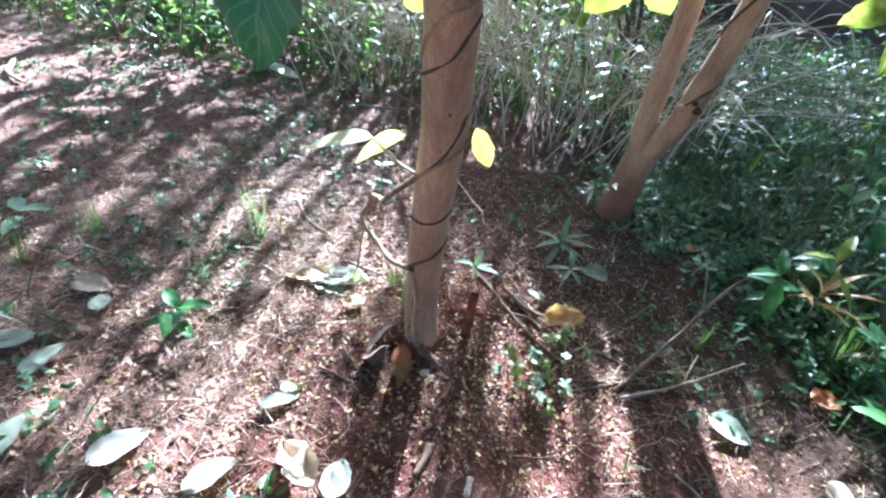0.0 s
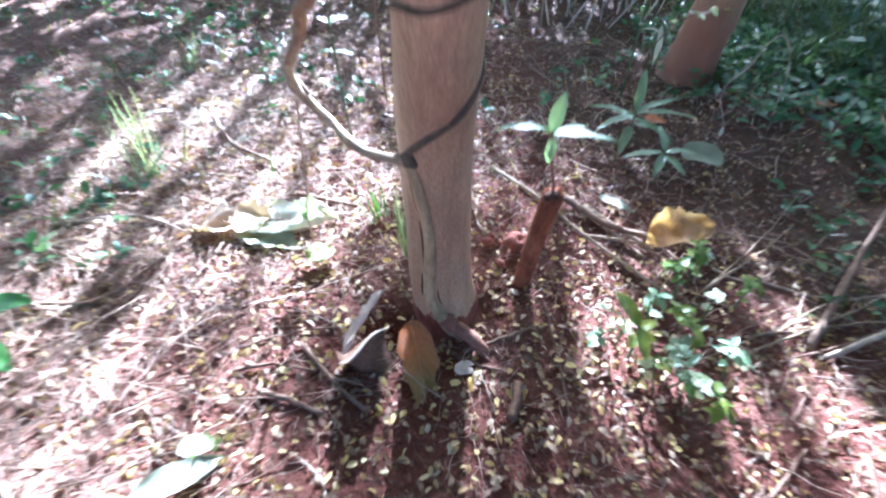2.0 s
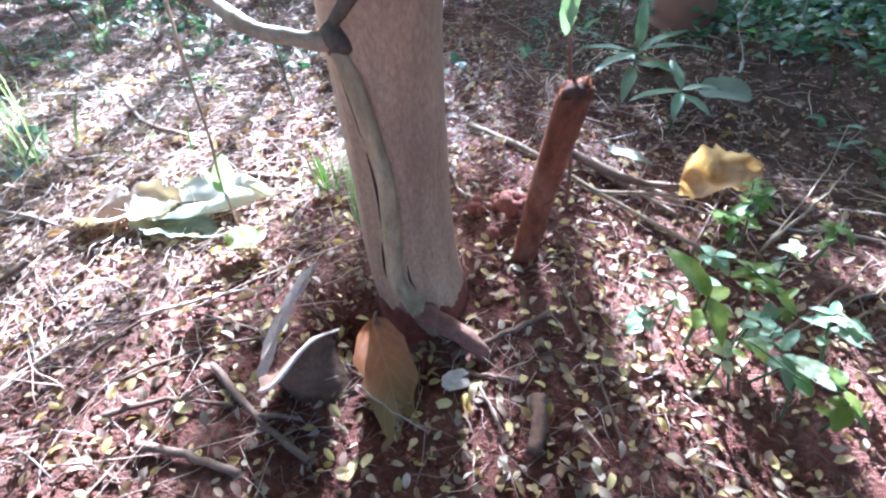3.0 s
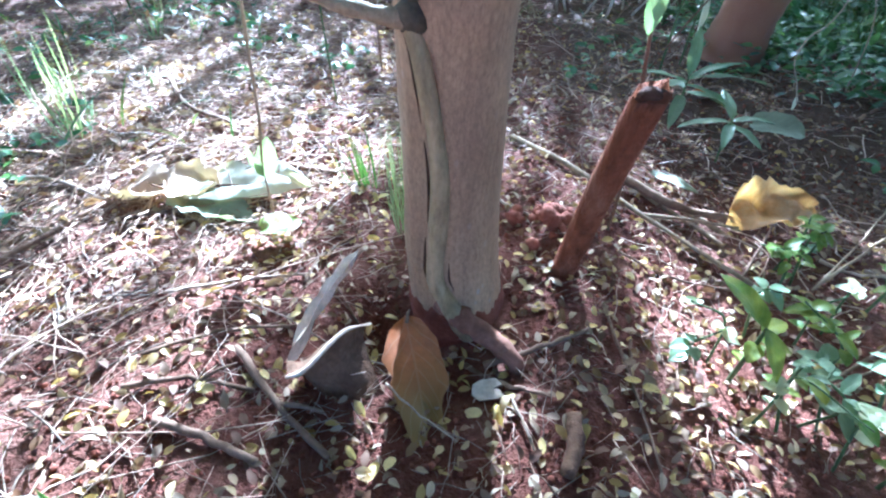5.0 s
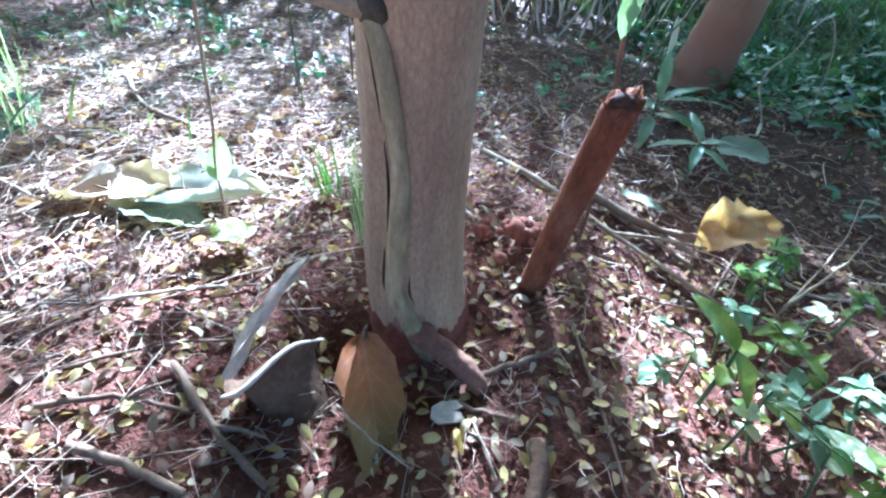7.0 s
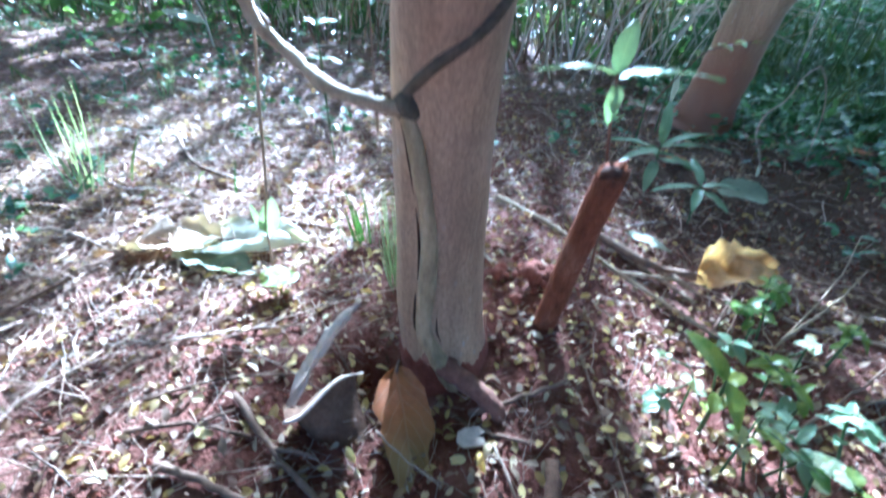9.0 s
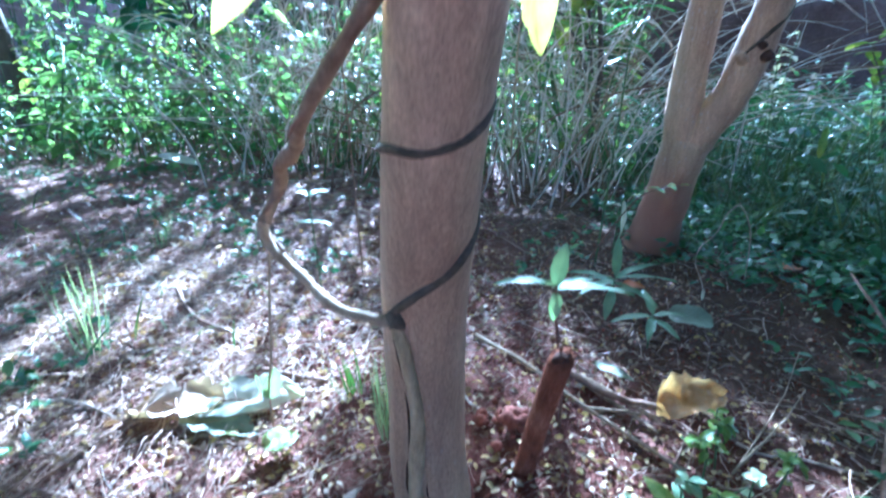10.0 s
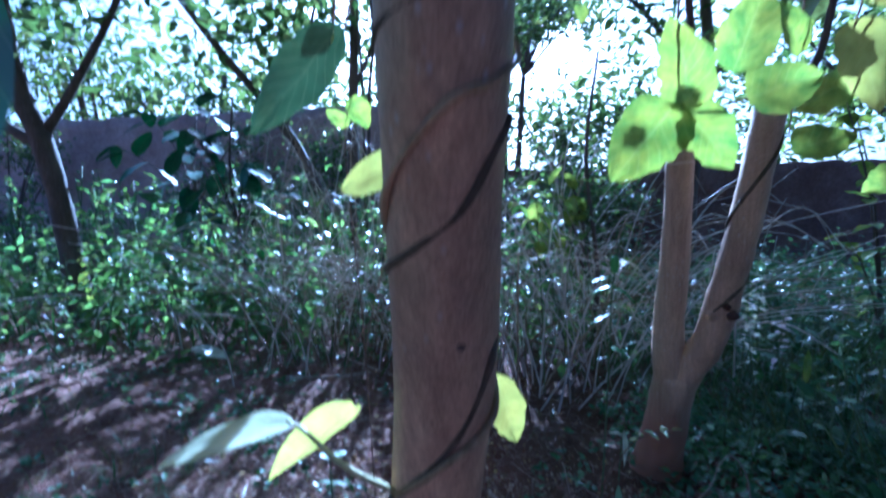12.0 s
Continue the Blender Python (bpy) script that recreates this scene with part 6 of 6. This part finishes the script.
def lime_bush(x, y, seed):
    """A bush of broad lime leaves on slim stems."""
    g = np.random.RandomState(seed)
    t = thing("bush", "broad-leaved lime-green bush catching the sun", "bush")
    for i in range(9):
        a = g.uniform(0, 6.28)
        e = Vector((x + .30 * math.cos(a) * g.uniform(.4, 1), y + .25 * math.sin(a), g.uniform(.45, 1.08)))
        line = spline([(x + .03 * math.cos(a), y + .03 * math.sin(a), -.02), ((x + e.x) / 2, (y + e.y) / 2, e.z * .6), e], 6)
        part("stem", tube(line, [.007, .002], 7, .1, i), BARK_DARK, t)
        for j in range(11):
            l = g.uniform(.06, .105)
            d = Vector((g.normal(), g.normal(), g.normal() * .4 - .15))
            part("leaf", moved(blade(l, l * .62, .15, .2, .04, .7, 8, 4, i * 11 + j), aim(line[-1 - (j % 9)], d)), LEAF_LIME, t)
    return t


lime_bush(1.48, 1.66, 81)
lime_bush(1.95, 1.95, 82)

# tiny green sprouts over the soil
sx_, sy_ = r.uniform(-2.8, 1.0, 2200), r.uniform(-.6, 1.5, 2200)
keep = np.array([noise.noise((a * 3.1, b * 3.1, 2)) + (.25 if a < -.7 else 0) + (.1 if a > .1 else 0) > .12 and not (-.45 < a < .45 and -.4 < b < .5) for a, b in zip(sx_, sy_)])
sx_, sy_ = sx_[keep], sy_[keep]
cx_, cy_ = np.repeat(sx_, 5) + r.normal(0, .008, len(sx_) * 5), np.repeat(sy_, 5) + r.normal(0, .008, len(sx_) * 5)
stuff("sprouts", [scatter(blade(1, .5, .2, .25, 0, .85, 3, 2), poses(on_ground(cx_, cy_, r.uniform(.003, .02, len(cx_))), r.uniform(0, 6.28, len(cx_)), r.normal(-.3, .3, len(cx_)), r.normal(0, .4, len(cx_)), r.uniform(.010, .028, len(cx_))))],
      UNDER, "tiny green sprouts on the soil", "sprouts")

# ---------------------------------------------------------------- litter on the soil
def litter_xy(k, sx, sy, cx=0, cy=.1, wide=.35):
    n = int(k * wide)
    x, y = np.r_[r.normal(cx, sx, k), r.uniform(-3.0, 1.2, n)], np.r_[r.normal(cy, sy, k), r.uniform(-.7, 1.8, n)]
    ok = np.array([math.hypot(a + .02, b) > .045 and not (b > 2.0) for a, b in zip(x, y)])
    return x[ok], y[ok]


x, y = litter_xy(8000, .55, .42)
# few lie on the dark humus behind the stake
ok = np.array([r.rand() < (.38 if a > .04 and b > .22 else 1.0) for a, b in zip(x, y)])
x, y = x[ok], y[ok]
stuff("fallen_leaflets", [scatter(blade(1, .52, .30, .40, 0, .8, 4, 2, tip=.5), poses(on_ground(x, y, .003), r.uniform(0, 6.28, len(x)), r.normal(0, .35, len(x)), r.normal(0, .5, len(x)), r.uniform(.0055, .0115, len(x))))],
      LITTER, "small yellow and pale-green fallen leaflets", "leaflets")
x, y = litter_xy(4500, .65, .55, -.25, .3, 1.3)
x3, y3 = litter_xy(2600, .34, .24, .05, -.08, .05)
x4, y4 = litter_xy(1500, .22, .26, .30, .45, .05)
x, y = np.r_[x, x3, x4], np.r_[y, y3, y4]
stuff("leaf_litter", [scatter(blade(1, .5, .3, .4, .12, .7, 4, 2, 3), poses(on_ground(x, y, .005), r.uniform(0, 6.28, len(x)), r.normal(0, .45, len(x)), r.normal(0, .7, len(x)), r.uniform(.007, .020, len(x)) * np.where((np.hypot(x, y + .1) < .42) | (x > .04), .6, 1.0)))],
      SHREDS, "brown and grey shreds of dead leaves", "litter")
x, y = litter_xy(5200, .70, .55, -.2, .38, 1.0)
bit = tube([(0, 0, 0), (.35, .04, .012), (.7, -.03, .018), (1, .04, 0)], [.012, .008], 3)
x2, y2 = litter_xy(15000, .34, .44, -.62, .22, .2)
x3, y3 = litter_xy(2400, .34, .24, .02, -.10, .05)
x, y = np.r_[x, x2, x3], np.r_[y, y2, y3]
stuff("dry_straw", [scatter(bit, poses(on_ground(x, y, .003), r.uniform(0, 6.28, len(x)), r.normal(0, .16, len(x)), r.uniform(0, 6, len(x)), (.010 + .075 * r.uniform(0, 1, len(x)) ** 2.2) * np.where(np.hypot(x - .05, y + .05) < .3, .5, 1.0)))],
      STRAW, "dry straw and fine broken twigs on the soil", "straw")
k = 360
x, y = r.uniform(-.85, -.16, k), r.uniform(-.30, .65, k)
ok = np.hypot(x + .09, y + .10) > .10
x, y = x[ok], y[ok]
k = len(x)
stuff("long_straw", [scatter(tube([(0, 0, 0), (.3, .02, .02), (.65, -.02, .03), (1, .03, .01)], [.0040, .0024], 4), poses(on_ground(x, y, .004), r.normal(.75, .6, k), r.normal(-.02, .05, k), r.uniform(0, 6, k), r.uniform(.06, .20, k)))],
      STRAW, "long dry grass stalks lying over the litter", "straw")
x, y = litter_xy(15000, .50, .40, wide=.05)
ico = bmesh.new()
bmesh.ops.create_icosphere(ico, subdivisions=1, radius=1.0)
crumb = ([tuple(c * (1 + .7 * noise.noise(v.co * 1.7)) for c in v.co) for v in ico.verts], [tuple(q.index for q in f.verts) for f in ico.faces])
ico.free()
stuff("soil_crumbs", [scatter(crumb, poses(on_ground(x, y, .001), r.uniform(0, 6.28, len(x)), r.uniform(0, 3, len(x)), r.uniform(0, 3, len(x)), r.uniform(.0006, .0019, len(x)) * r.choice([1, 1, 1, 1.6], len(x))))],
      CLOD, "loose red crumbs of soil", "soil")
# the larger leaflets that lie nearest the trunk
LEAFLET = leaf_material("pale_leaflet", [(0.74, 0.54, 0.17), (0.76, 0.60, 0.28), (0.62, 0.46, 0.16), (0.68, 0.52, 0.36), (0.55, 0.48, 0.22)], 0.3, 0.55, False, "object", 60.0)
leaflet_shapes = [mesh_of("fallen_leaflet", *blade(1, w_, c_, .35, .06, .75, 6, 4, 3.3 * c_, .1, tip=.5)[:2], LEAFLET) for w_, c_ in ((.52, .2), (.60, .45), (.46, -.2), (.55, .7))]
q = np.random.RandomState(61)
for i in range(200):
    x, y = q.uniform(-.24, .26), q.uniform(-.24, .16)
    if math.hypot(x + .02, y) < .055 or math.hypot(x + .03, y + .09) < .04:
        continue
    leaflet = new("fallen_leaflet", leaflet_shapes[i % 4])
    leaflet.matrix_world = Matrix.Translation((x, y, gz(x, y) + .0045)) @ Euler((q.normal(0, .35), q.normal(0, .3), q.uniform(0, 6.28))).to_matrix().to_4x4() @ Matrix.Scale(q.uniform(.0085, .0135), 4)
    tagged(leaflet, "small pale yellow oval leaflet fallen on the soil", "leaflet", "pale leaflets on the soil")
